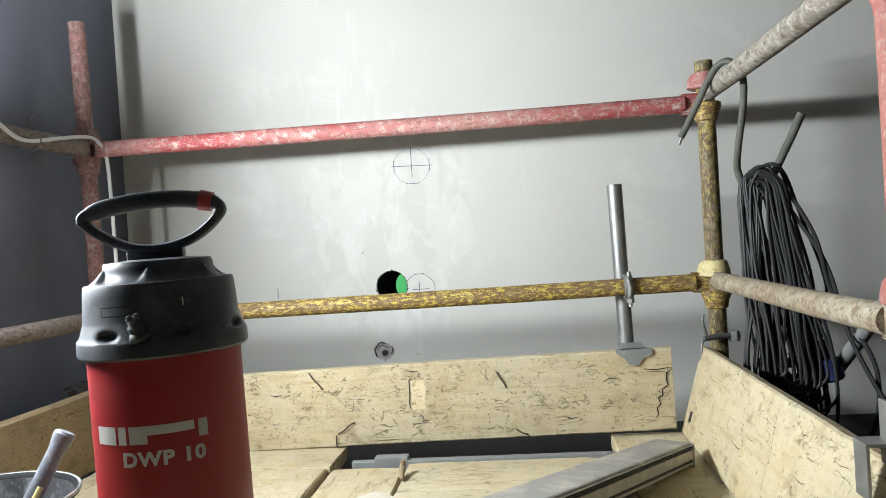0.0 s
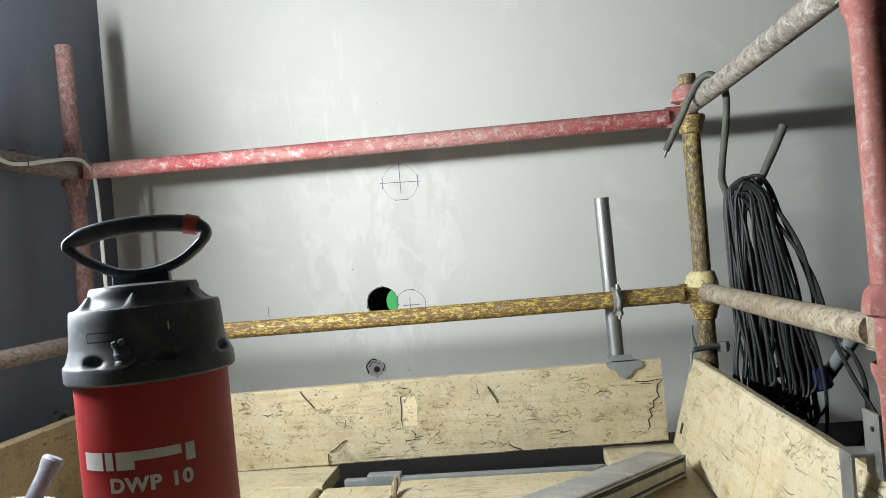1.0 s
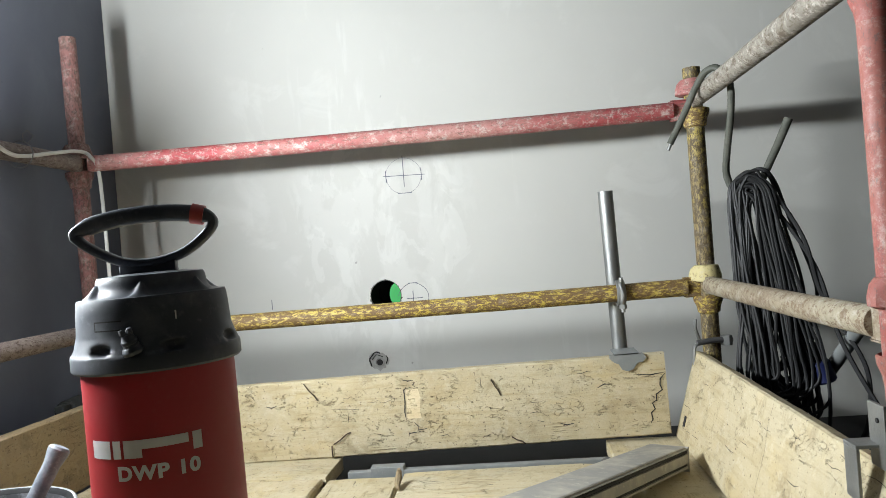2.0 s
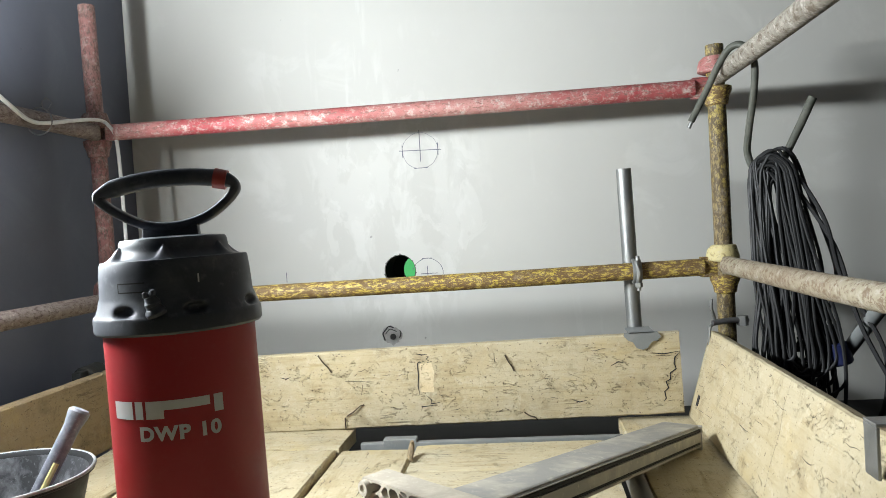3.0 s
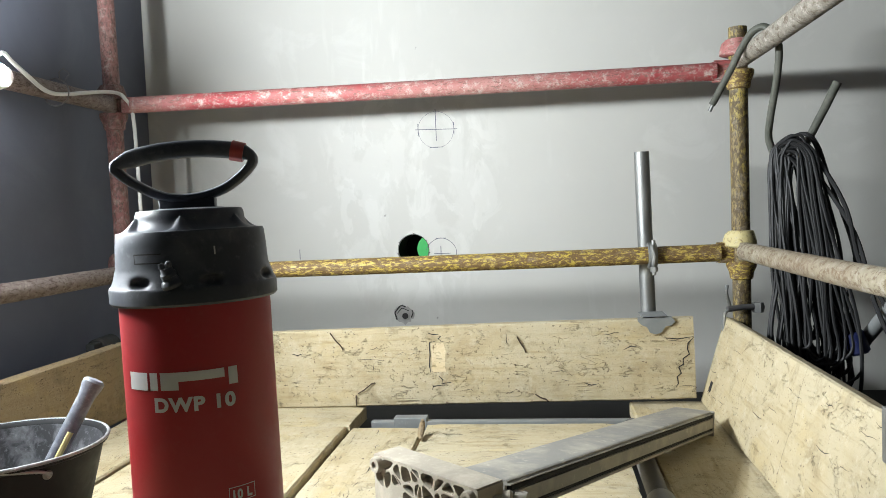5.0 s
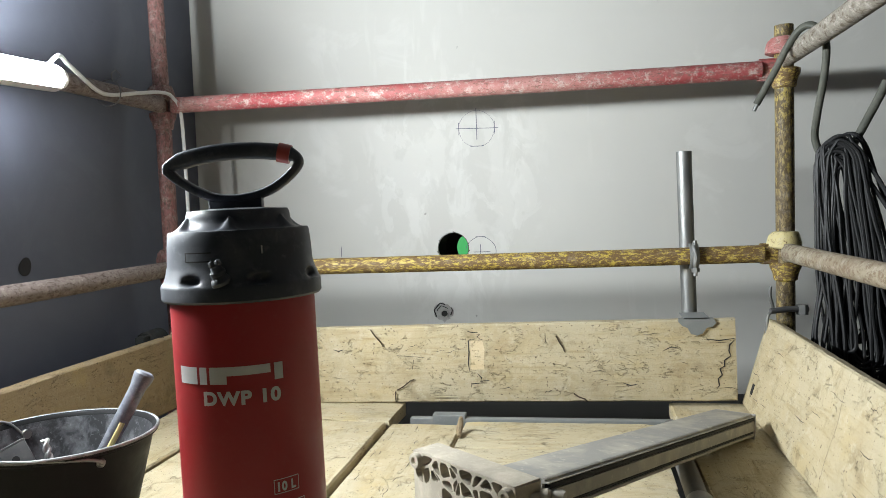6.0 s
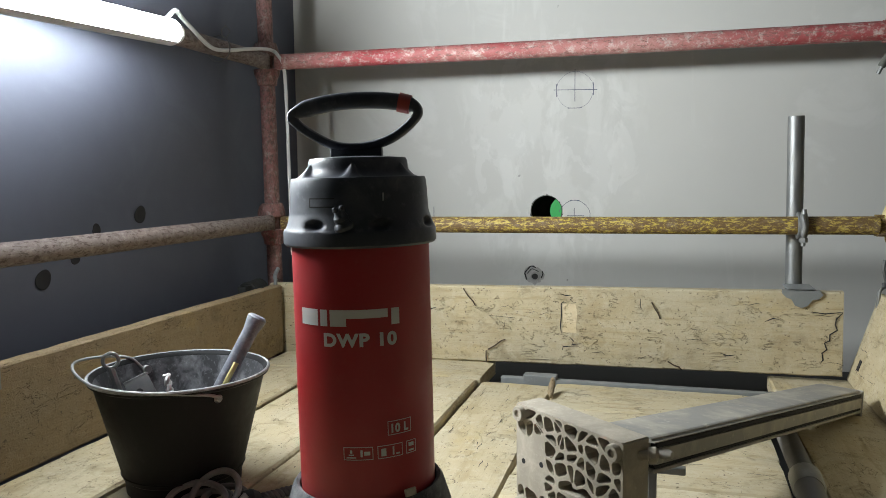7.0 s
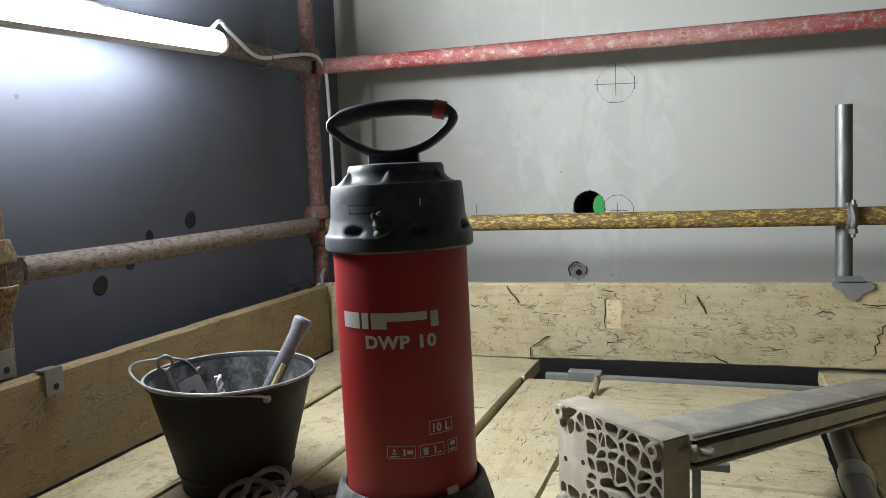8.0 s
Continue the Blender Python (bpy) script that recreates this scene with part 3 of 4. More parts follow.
part("nut", sweep([(0.007, -0.036, -0.042), (0.007, -0.036, -0.030)], 0.011, 6), M_GALV, coupler)
part("band", sweep([(0.027 * math.cos(a), 0.048 + 0.027 * math.sin(a), 0.0) for a in np.linspace(0, 2 * math.pi, 24, endpoint=False)], 0.006, 8, True), M_GALV, coupler)


# ---- water tank ----
tank = thing("water_pressure_tank", "red steel water tank with black lid, handle and foot", "water tank", pose(-0.079, -1.25, 0, 0, -0.8, 9) @ Matrix.Diagonal((0.94, 0.94, 1, 1)))
R = 0.0985
part("body", lathe([(0.092, 0.10), (R, 0.105), (R, 0.16), (R, 0.30), (R, 0.44), (R, 0.475), (0.09, 0.48)], 64), M_TANK, tank, "glossy red steel cylinder")
foot = lathe([(0.0, 0.012), (0.11, 0.010), (0.126, 0.0), (0.133, 0.004), (0.131, 0.05), (0.122, 0.095), (0.111, 0.128), (0.106, 0.134), (0.101, 0.132), (0.101, 0.10)], 64)
for v in foot.verts:
    a = math.atan2(v.co.y, v.co.x)
    if 0.002 < v.co.z < 0.12 and math.cos(14 * a) > 0.55:
        s = 0.965
        v.co.x, v.co.y = v.co.x * s, v.co.y * s
part("foot", foot, M_FOOT, tank, "dusty black plastic foot ring")
part("tag", box(-0.009, 0.009, -0.002, 0.002, -0.005, 0.005, 0.001), M_CAST, tank, "small pale tag", at=pose(0.0760, -0.0760, 0.1405, -12, 0, 45))
FINS = [-math.pi / 2 + 0.12 + math.pi * k / 3 for k in range(6)]
SCOOPS = [radians(-113 + 360 * k / 7) for k in range(7)]


def near_angle(a, centres):
    return min(abs((a - c + math.pi) % (2 * math.pi) - math.pi) for c in centres)


def lid_mesh():
    """A turned lid with soft fins round its neck and scooped hollows along its skirt."""
    skirt = [(0.1080 - 0.0080 * t ** 0.8, 0.4800 + 0.0190 * t) for t in (0, 0.05, 0.12, 0.2, 0.28, 0.36, 0.44, 0.52, 0.6, 0.68, 0.76, 0.86, 1.0)]
    neck = [(0.0905 - 0.0190 * t, 0.5470 + 0.0105 * t ** 4) for t in (0, 0.1, 0.22, 0.36, 0.5, 0.64, 0.78, 0.9, 1.0)]
    rows = [(0.097, 0.459), (0.1065, 0.459), (0.109, 0.462), (0.109, 0.4765)] + skirt
    rows += [(0.0990, 0.503), (0.0975, 0.528), (0.0960, 0.5435), (0.0945, 0.5468)] + neck
    rows += [(0.0708, 0.5625), (0.0702, 0.5680), (0.0680, 0.5722), (0.0400, 0.5745), (0.0, 0.5755)]
    bm = lathe(rows, 168)
    for v in bm.verts:
        r, z = math.hypot(v.co.x, v.co.y), v.co.z
        if r < 0.01:
            continue
        a = math.atan2(v.co.y, v.co.x)
        if 0.4803 < z < 0.4988:
            d = near_angle(a, SCOOPS) * 0.105
            w = 1.0 / (1.0 + ((d / 0.0135) ** 2 + ((z - 0.4875) / 0.0062) ** 2) ** 4)
            k = (r + (0.0955 - r) * w) / r
            v.co.x, v.co.y = v.co.x * k, v.co.y * k
        elif 0.5469 < z < 0.5585 and 0.0712 < r < 0.0903:
            d = near_angle(a, FINS) * r
            t = (0.0905 - r) / 0.019
            v.co.z = z + 0.0165 * t * math.exp(-(d / (0.005 + 0.009 * (1 - t))) ** 2) * (1 - 0.55 * t ** 5)
    return bm


lid = part("lid", lid_mesh(), M_PLASTIC, tank, "black plastic screw lid")
frame_bm = bmesh.new()
for s0, s1, z0, z1 in ((-0.050, -0.010, 0.5205, 0.522), (-0.050, -0.010, 0.510, 0.5115), (-0.050, -0.0485, 0.510, 0.522)):
    for k in range(4):
        sa, sb = s0 + (s1 - s0) * k / 4, s0 + (s1 - s0) * (k + 1) / 4
        ra = 0.0993
        frame_bm.faces.new([frame_bm.verts.new((ra * math.sin(s / 0.1), -ra * math.cos(s / 0.1), z)) for s, z in ((sa, z0), (sb, z0), (sb, z1), (sa, z1))])
part("label_frame", frame_bm, M_HOLE, lid, smooth=False)
tick_bm = box(-0.0008, 0.0008, -0.001, 0.001, -0.005, 0.005)
part("mark", tick_bm, M_WHITE, lid, at=pose(0.0975 * math.sin(0.56), -0.0975 * math.cos(0.56) - 0.0006, 0.522, 0, 0, 32))
knob = lathe([(0.0, 0.0), (0.0125, 0.0), (0.0130, 0.004), (0.0115, 0.0075), (0.0098, 0.0090), (0.0092, 0.0120), (0.0100, 0.0128), (0.0098, 0.0165), (0.0080, 0.0185), (0.0068, 0.0235), (0.0, 0.0245)], 24)
for x in (-0.0042, 0.0046):
    sweep([(x * 0.6, 0.0, 0.0225), (x, 0.0, 0.0265), (x * 1.2, 0.0, 0.0300)], [0.0038, 0.0044, 0.0026], 10, bm=knob)
a = radians(-88)
part("valve_knob", knob, M_PLASTIC, tank, "dusty black pressure relief knob", at=pose(0.1030 * math.cos(a), 0.1030 * math.sin(a), 0.4835, 0, 0, -88 + 90) @ pose(0, 0, 0, 14, -14, 0))

grip_path = [(-0.0860, 0.0570), (-0.0835, 0.0640), (-0.0620, 0.0715), (-0.030, 0.077), (0.0, 0.0785), (0.030, 0.0775), (0.060, 0.0735), (0.078, 0.068), (0.0835, 0.060), (0.078, 0.050), (0.062, 0.036), (0.042, 0.0245), (0.018, 0.018),
             (-0.006, 0.0165), (-0.030, 0.020), (-0.052, 0.0305), (-0.074, 0.0455)]


def flat_ring(path, half, depth, bulge):
    """A flat closed grip: a rounded band swept round the path, deeper on top."""
    bm = bmesh.new()
    n = len(path)
    rings = []
    cx, cz = 0.0, 0.045
    for i, (x, z) in enumerate(path):
        a, b = Vector(path[i - 1]), Vector(path[(i + 1) % n])
        t = (b - a).normalized()
        nx, nz = -t.y, t.x
        if nx * (x - cx) + nz * (z - cz) < 0:
            nx, nz = -nx, -nz
        w = half + bulge * min(1.0, max(0.0, (z - 0.052) / 0.018)) * min(1.0, max(0.0, (0.088 - abs(x)) / 0.02))
        ring = []
        for k in range(18):
            p = 2 * math.pi * k / 18
            c, s = math.cos(p), math.sin(p)
            c = math.copysign(abs(c) ** 0.6, c)
            s = math.copysign(abs(s) ** 0.6, s)
            ring.append(bm.verts.new((x + nx * w * c, depth * s, z + nz * w * c)))
        rings.append(ring)
    for i in range(n):
        a, b = rings[i], rings[(i + 1) % n]
        for k in range(18):
            bm.faces.new((a[k], a[(k + 1) % 18], b[(k + 1) % 18], b[k]))
    return bm


smooth_path = [(p.x, p.z) for p in curve_points([(x, 0, z) for x, z in grip_path + grip_path[:1]], 4)][:-1]
handle = part("pump_handle", flat_ring(smooth_path, 0.0060, 0.0130, 0.0050), M_PLASTIC, tank, "black plastic pump handle", at=pose(0.0005, 0.0, 0.5705, 0, -1.0, 6) @ Matrix.Diagonal((1.06, 1.06, 1, 1)))
part("handle_neck", box(-0.036, 0.033, -0.011, 0.011, -0.006, 0.0175, 0.003), M_PLASTIC, handle)
part("sleeve", sweep([(0.058, 0, 0.0738), (0.0735, 0, 0.0697)], [0.0132, 0.0126], 18), M_REDPLASTIC, handle, "red plastic sleeve")
for v in bpy.data.objects["sleeve"].data.vertices:
    v.co.y *= 1.35


def wrap(me, r, z0, s0):
    """Bends a flat print onto the round tank: x along the arc, y up."""
    for v in me.vertices:
        s, z, up = s0 + v.co.x, z0 + v.co.y, r + v.co.z
        v.co = Vector((up * math.sin(s / R), -up * math.cos(s / R), z))


def print_text(name, body, size, s0, z0, width=0.0):
    cu = bpy.data.curves.new(name, "FONT")
    cu.body, cu.size, cu.extrude, cu.offset, cu.space_character = body, size, 0.0, size * 0.045, 1.12
    tmp = new(name, cu)
    me = bpy.data.meshes.new_from_object(tmp.evaluated_get(bpy.context.evaluated_depsgraph_get()))
    bpy.data.objects.remove(tmp)
    bpy.data.curves.remove(cu)
    if width:
        k = width / (max(v.co.x for v in me.vertices) - min(v.co.x for v in me.vertices))
        lo = min(v.co.x for v in me.vertices)
        for v in me.vertices:
            v.co.x = (v.co.x - lo) * k
    wrap(me, R + 0.0012, z0, s0)
    me.materials.clear()
    me.materials.append(M_WHITE)
    ob = new(name, me)
    ob.parent = tank
    ob["label"] = "white printed lettering"
    return ob


def print_bars(name, bars, label):
    """Plain printed shapes: rows of s0, s1, z0, z1 on the tank."""
    bm = bmesh.new()
    for s0, s1, z0, z1 in bars:
        n = max(1, int((s1 - s0) / 0.006))
        for k in range(n):
            a, b = s0 + (s1 - s0) * k / n, s0 + (s1 - s0) * (k + 1) / n
            r = R + 0.0008
            bm.faces.new([bm.verts.new((r * math.sin(s / R), -r * math.cos(s / R), z)) for s, z in ((a, z0), (b, z0), (b, z1), (a, z1))])
    return part(name, bm, M_WHITE, tank, label, smooth=False)


bpy.context.view_layer.update()
LZ = 0.361
print_bars("logo_mark", [(-0.075, -0.042, LZ, LZ + 0.021), (-0.038, -0.027, LZ, LZ + 0.021), (-0.023, 0.0, LZ, LZ + 0.021), (0.0, 0.056, LZ + 0.010, LZ + 0.021), (0.061, 0.073, LZ, LZ + 0.021)], "white plain logo blocks")
print_text("lettering", "DWP 10", 0.0225, -0.033, 0.336, 0.101)
print_text("lettering", "10 L", 0.0155, 0.056, 0.2215, 0.026)


def outline(s0, s1, z0, z1, t=0.0009):
    return [(s0, s1, z0, z0 + t), (s0, s1, z1 - t, z1), (s0, s0 + t, z0, z1), (s1 - t, s1, z0, z1)]


print_bars("print_frame", outline(0.051, 0.087, 0.218, 0.2365), "thin white frame")
symbols = [
    outline(-0.010, 0.030, 0.189, 0.206) + [(-0.006, 0.007, 0.1915, 0.193), (-0.003, 0.004, 0.195, 0.1965), (-0.001, 0.002, 0.198, 0.202), (0.013, 0.016, 0.193, 0.202), (0.018, 0.026, 0.195, 0.2)],
    outline(0.036, 0.072, 0.189, 0.206) + [(0.041, 0.048, 0.192, 0.202), (0.057, 0.0595, 0.192, 0.203), (0.062, 0.068, 0.192, 0.194)],
    outline(0.078, 0.095, 0.189, 0.206) + [(0.082, 0.091, 0.198, 0.203), (0.082, 0.091, 0.1915, 0.194)],
]
for bars in symbols:
    print_bars("print_symbol", bars, "small white framed safety symbol")

# ---- bucket and what is in it ----
bucket = thing("bucket", "black rubber builder's bucket with a wire handle", "bucket", pose(-0.510, -1.068, 0, 0, 0, -26) @ Matrix.Diagonal((0.965, 0.965, 1, 1)))
BH = 0.210
part("shell", lathe([(0.0, 0.004), (0.090, 0.003), (0.097, 0.0), (0.1015, 0.006), (0.1035, 0.030), (0.106, 0.032), (0.150, BH - 0.010), (0.158, BH - 0.006), (0.160, BH), (0.155, BH + 0.002), (0.149, BH - 0.004), (0.102, 0.034), (0.095, 0.012), (0.0, 0.010)], 72), M_RUBBER, bucket)
part("rim", sweep([(0.1575 * math.cos(a), 0.1575 * math.sin(a), BH) for a in np.linspace(0, 2 * math.pi, 64, endpoint=False)], 0.0032, 8, True), M_RIM, bucket, "pale grey rim")
part("lining", lathe([(0.1478, BH - 0.006), (0.1270, BH - 0.082), (0.1005, 0.040), (0.093, 0.0145), (0.0, 0.0125)], 72), M_RUBBER_IN, bucket, "dusty grey inside")
ear_a, ear_b = Vector((-0.148, 0.005, BH - 0.022)), Vector((0.142, -0.012, BH - 0.022))
hoop = [ear_a + Vector((0.006, -0.004, 0)), Vector((-0.152, -0.024, BH + 0.004)), Vector((-0.166, -0.070, BH + 0.012)), Vector((-0.158, -0.118, BH + 0.014)), Vector((-0.118, -0.145, BH + 0.012)),
        Vector((-0.050, -0.160, BH + 0.008)), Vector((0.020, -0.163, BH + 0.006)), Vector((0.082, -0.138, BH + 0.003)), Vector((0.130, -0.088, BH - 0.002)), Vector((0.153, -0.030, BH - 0.012)), ear_b + Vector((0.012, 0, 0))]
part("wire_handle", sweep(curve_points(hoop, 8), 0.0027, 8), M_GALV, bucket, "galvanised wire handle")
for p, d in ((ear_a, Vector((-1, 0, 0))), (ear_b, Vector((1, 0, 0)))):
    part("rivet", sweep([p - d * 0.012, p + d * 0.004, p + d * 0.009], [0.008, 0.008, 0.005], 14), M_GALV, bucket)
part("seam", sweep([(0.1085 * math.cos(a), 0.1085 * math.sin(a), 0.040) for a in np.linspace(0, 2 * math.pi, 48, endpoint=False)], 0.0016, 6, True), M_RUBBER, bucket)

stick = thing("trowel_handle", "grey worn round tool handle leaning in the bucket", "tool", Matrix.Identity(4))
p0, p1 = Vector((-0.505, -1.10, 0.035)), Vector((-0.385, -1.01, 0.302))
d = (p1 - p0).normalized()
part("shaft", sweep([p0, p0 + d * 0.05, p1 - d * 0.03, p1 - d * 0.012, p1 - d * 0.004, p1], [0.0105, 0.013, 0.0135, 0.017, 0.0175, 0.0135], 16), M_HANDLE, stick)
q = p0.lerp(p1, 0.56)
part("stripe", sweep([q + Vector((0.0085, -0.0085, 0)), q + Vector((0.0085, -0.0085, 0)) + d * 0.045], 0.0052, 8), M_CREAM, stick, "pale yellow paint stripe")

spanner = thing("ring_spanner", "steel ring spanner standing in the bucket", "tool", pose(-0.626, -1.105, 0.229, 0, 0, 40))
part("ring", sweep([(0.013 * math.cos(a), 0, 0.013 * math.sin(a)) for a in np.linspace(0, 2 * math.pi, 24, endpoint=False)], 0.0035, 8, True), M_GALV, spanner)
part("shank", sweep([(0.0, 0, -0.014), (0.012, 0.0, -0.06), (0.045, 0.0, -0.195)], [0.006, 0.007, 0.006], 8), M_GALV, spanner)
bracket = thing("steel_bracket", "small drilled steel plate standing in the bucket", "bracket", pose(-0.566, -1.105, 0.182, -18, -24, 36))
part("plate", box(-0.021, 0.021, -0.002, 0.002, -0.060, 0.020, 0.001), M_DARKSTEEL, bracket)
part("edge", box(-0.021, 0.021, -0.0025, 0.010, 0.020, 0.023, 0.001), M_GALV, bracket)
part("bolt_hole", sweep([(-0.003, -0.0035, -0.004), (-0.003, 0.0035, -0.004)], 0.006, 14), M_HOLE, bracket)


def twist(L, r, turns, n=60):
    bm = bmesh.new()
    for ph in (0, math.pi):
        sweep([(0.55 * r * math.cos(ph + turns * 2 * math.pi * i / n), 0.55 * r * math.sin(ph + turns * 2 * math.pi * i / n), L * i / n) for i in range(n + 1)], r * 0.6, 6, bm=bm)
    return bm


bit = thing("drill_bit", "pale spiral drill bit standing in the bucket", "drill bit")
bit.matrix_basis = Matrix.Translation((-0.460, -1.140, 0.090)) @ Vector((-0.05, 0.03, 0.13)).to_track_quat("Z", "Y").to_matrix().to_4x4()
part("spiral", twist(0.135, 0.006, 5), M_WHITE, bit)

# ---- cord, plug and long drill bit on the deck ----
cord = thing("power_cord", "grey flexible cord in small loops on the deck", "cable", pose(-0.385, -1.165, 0.0))
rnd = random.Random(5)
pts = []
for i in range(80):
    a = i / 20 * 2 * math.pi
    turn = i / 80
    wide = 0.058 - 0.020 * turn
    pts.append((-0.035 + 0.055 * turn + wide * math.cos(a), 0.030 * math.sin(a) + 0.022 * turn - 0.012, 0.007 + (0.026 + 0.010 * math.sin(2.3 * turn * 6)) * (1 + math.sin(a * 0.995 + 0.4)) * (0.55 + 0.45 * turn)))
pts.append((pts[-1][0] - 0.02, pts[-1][1] - 0.05, 0.008))
part("loop", sweep(curve_points(pts, 3), 0.0055, 8), M_GREYCORD, cord)
part("plug", sweep([(0.030, -0.006, 0.020), (0.036, 0.000, 0.021), (0.056, 0.020, 0.021), (0.064, 0.028, 0.020)], [0.010, 0.019, 0.021, 0.015], 16), M_RUBBER, cord, "black rubber plug")
longbit = thing("masonry_drill_bit", "long dusty spiral drill bit lying on the deck", "drill bit")
longbit.matrix_basis = Matrix.Translation((-0.335, -1.105, 0.010)) @ Vector((0.6, 0.72, 0.0)).to_track_quat("Z", "Y").to_matrix().to_4x4()
part("spiral", twist(0.085, 0.008, 5), M_DARKSTEEL, longbit)

# ---- drill stand lying on its side: ribbed base plate and rail ----
stand = thing("drill_stand", "dusty aluminium drill stand lying on its side", "drill stand", pose(0.094, -1.062, 0, 0, 0, -41))
PW, PH, PD = 0.222, 0.192, 0.048


def ribbed_plate():
    """The underside of a cast base plate: pockets of uneven shape between thin ribs."""
    rnd = random.Random(21)
    bm = bmesh.new()
    nx, nz = 10, 9
    g = {}
    for i in range(nx + 1):
        for j in range(nz + 1):
            jx = 0 if i in (0, nx) else rnd.uniform(-0.36, 0.36)
            jz = 0 if j in (0, nz) else rnd.uniform(-0.36, 0.36)
            g[i, j] = Vector(((i + jx) * PW / nx, 0, (j + jz) * PH / nz))

    def pocket(poly, depth, rib):
        c = sum(poly, Vector()) / len(poly)
        inner = [p + (c - p).normalized() * min(rib, 0.45 * (c - p).length) for p in poly]
        n = len(poly)
        o = [bm.verts.new(p) for p in poly]
        cut = []
        for k in range(n):
            cut.append((inner[k].lerp(inner[k - 1], 0.2), inner[k].lerp(inner[(k + 1) % n], 0.2)))
        a = [[bm.verts.new(p) for p in pair] for pair in cut]
        b = [[bm.verts.new(p + (c - p) * 0.1 + Vector((0, depth, 0))) for p in pair] for pair in cut]
        for k in range(n):
            q = (k + 1) % n
            bm.faces.new((o[k], a[k][0], a[k][1]))
            bm.faces.new((o[k], a[k][1], a[q][0], o[q]))
            bm.faces.new((a[k][0], a[k][1], b[k][1], b[k][0]))
            bm.faces.new((a[k][1], a[q][0], b[q][0], b[k][1]))
        bm.faces.new([v for pair in b for v in pair])

    for i in range(nx):
        for j in range(nz):
            quad = [g[i, j], g[i + 1, j], g[i + 1, j + 1], g[i, j + 1]]
            if i < 3 and 2 < j < 7:
                bm.faces.new([bm.verts.new(p) for p in quad])
            elif 4 <= i < 8 and j == 4:
                continue
            elif rnd.random() < 0.16:
                k = rnd.randrange(2)
                pocket([quad[k], quad[k + 1], quad[k + 2]], 0.034, 0.0030)
                pocket([quad[k], quad[k + 2], quad[(k + 3) % 4]], 0.034, 0.0030)
            else:
                pocket(quad, 0.036, 0.0030)
    low = [g[i, 4] for i in range(4, 9)]
    high = [g[i, 5] for i in range(8, 3, -1)]
    pocket(low + high, 0.040, 0.006)
    for x0, x1, y0, y1, z0, z1 in ((0, PW, PD - 0.004, PD, 0, PH), (-0.002, 0, 0, PD, 0, PH), (PW, PW + 0.002, 0, PD, 0, PH), (0, PW, 0, PD, PH, PH + 0.002), (0, PW, 0, PD, 0, 0.002)):
        box(x0, x1, y0, y1, z0, z1, bm=bm)
    return bm


part("base_plate", ribbed_plate(), M_CAST, stand, "cast plate with honeycomb ribs", smooth=False)
for x, z in ((0.010, PH - 0.012), (PW - 0.012, PH - 0.014), (0.010, 0.034), (PW - 0.012, 0.03)):
    screw = lathe([(0.0, 0.002), (0.005, 0.002), (0.006, 0.006), (0.011, 0.006), (0.0125, 0.002), (0.0125, -0.012)], 20)
    part("levelling_screw", screw, M_CAST, stand, at=pose(x, -0.003, z, 90))
for x, z in ((0.016, 0.105), (0.058, 0.112)):
    part("screw_hole", sweep([(x, -0.0006, z), (x, 0.004, z)], 0.0042, 12), M_HOLE, stand)
part("side_bolt", sweep([(PW, 0.03, PH - 0.02), (PW + 0.010, 0.038, PH - 0.019), (PW + 0.011, 0.039, PH - 0.019), (PW + 0.018, 0.045, PH - 0.018), (PW + 0.020, 0.047, PH - 0.018)], [0.006, 0.006, 0.011, 0.011, 0.007], 12), M_CAST, stand)

a0, a1 = Vector((0.262, -1.118, 0.150)), Vector((0.703, -0.322, 0.028))
dirn = (a1 - a0).normalized()
rail = part("rail", bmesh.new(), M_RAIL, stand, "long aluminium rail with dark grooves")
prof = [(-0.046, 0.030), (0.036, 0.030), (0.040, 0.028), (0.040, 0.025), (0.046, 0.024), (0.046, 0.022), (0.036, 0.020), (0.036, 0.011), (0.046, 0.009), (0.046, -0.019), (0.036, -0.021), (0.036, -0.026), (0.046, -0.028), (0.046, -0.034), (-0.046, -0.034), (-0.050, -0.028), (-0.050, 0.026)]
prof = [(p, q * 0.77 + 0.007) for p, q in prof]
rbm = bmesh.new()
Lr = (a1 - a0).length
ends = []
for x in (0.0, 0.004, Lr - 0.004, Lr):
    k = 0.97 if x in (0.0, Lr) else 1.0
    ends.append([rbm.verts.new((x, -p * k, q * k)) for p, q in prof])
for e, f in zip(ends, ends[1:]):
    for k in range(len(prof)):
        rbm.faces.new((e[k], e[(k + 1) % len(prof)], f[(k + 1) % len(prof)], f[k]))
rbm.faces.new(ends[0])
rbm.faces.new(ends[-1])
bmesh.ops.recalc_face_normals(rbm, faces=rbm.faces[:])
rbm.to_mesh(rail.data)
rbm.free()
world_m = Matrix.Translation(a0) @ dirn.to_track_quat("X", "Z").to_matrix().to_4x4()
rail.matrix_basis = stand.matrix_basis.inverted() @ world_m
# Both slots are filled near-black in place of the shade inside them.
groove = part("groove", box(0.004, Lr - 0.006, -0.0452, -0.0362, 0.0158, 0.0220), M_HOLE, rail, "near-black filling that stands in for the shade in the slot", smooth=False)
part("groove", box(0.004, Lr - 0.006, -0.0452, -0.0362, -0.0130, -0.0095), M_HOLE, rail, "near-black filling that stands in for the shade in the slot", smooth=False)
part("end_cap", box(Lr, Lr + 0.006, -0.047, 0.047, -0.034, 0.030, 0.002), M_ALU, rail, "worn end cap", smooth=False)
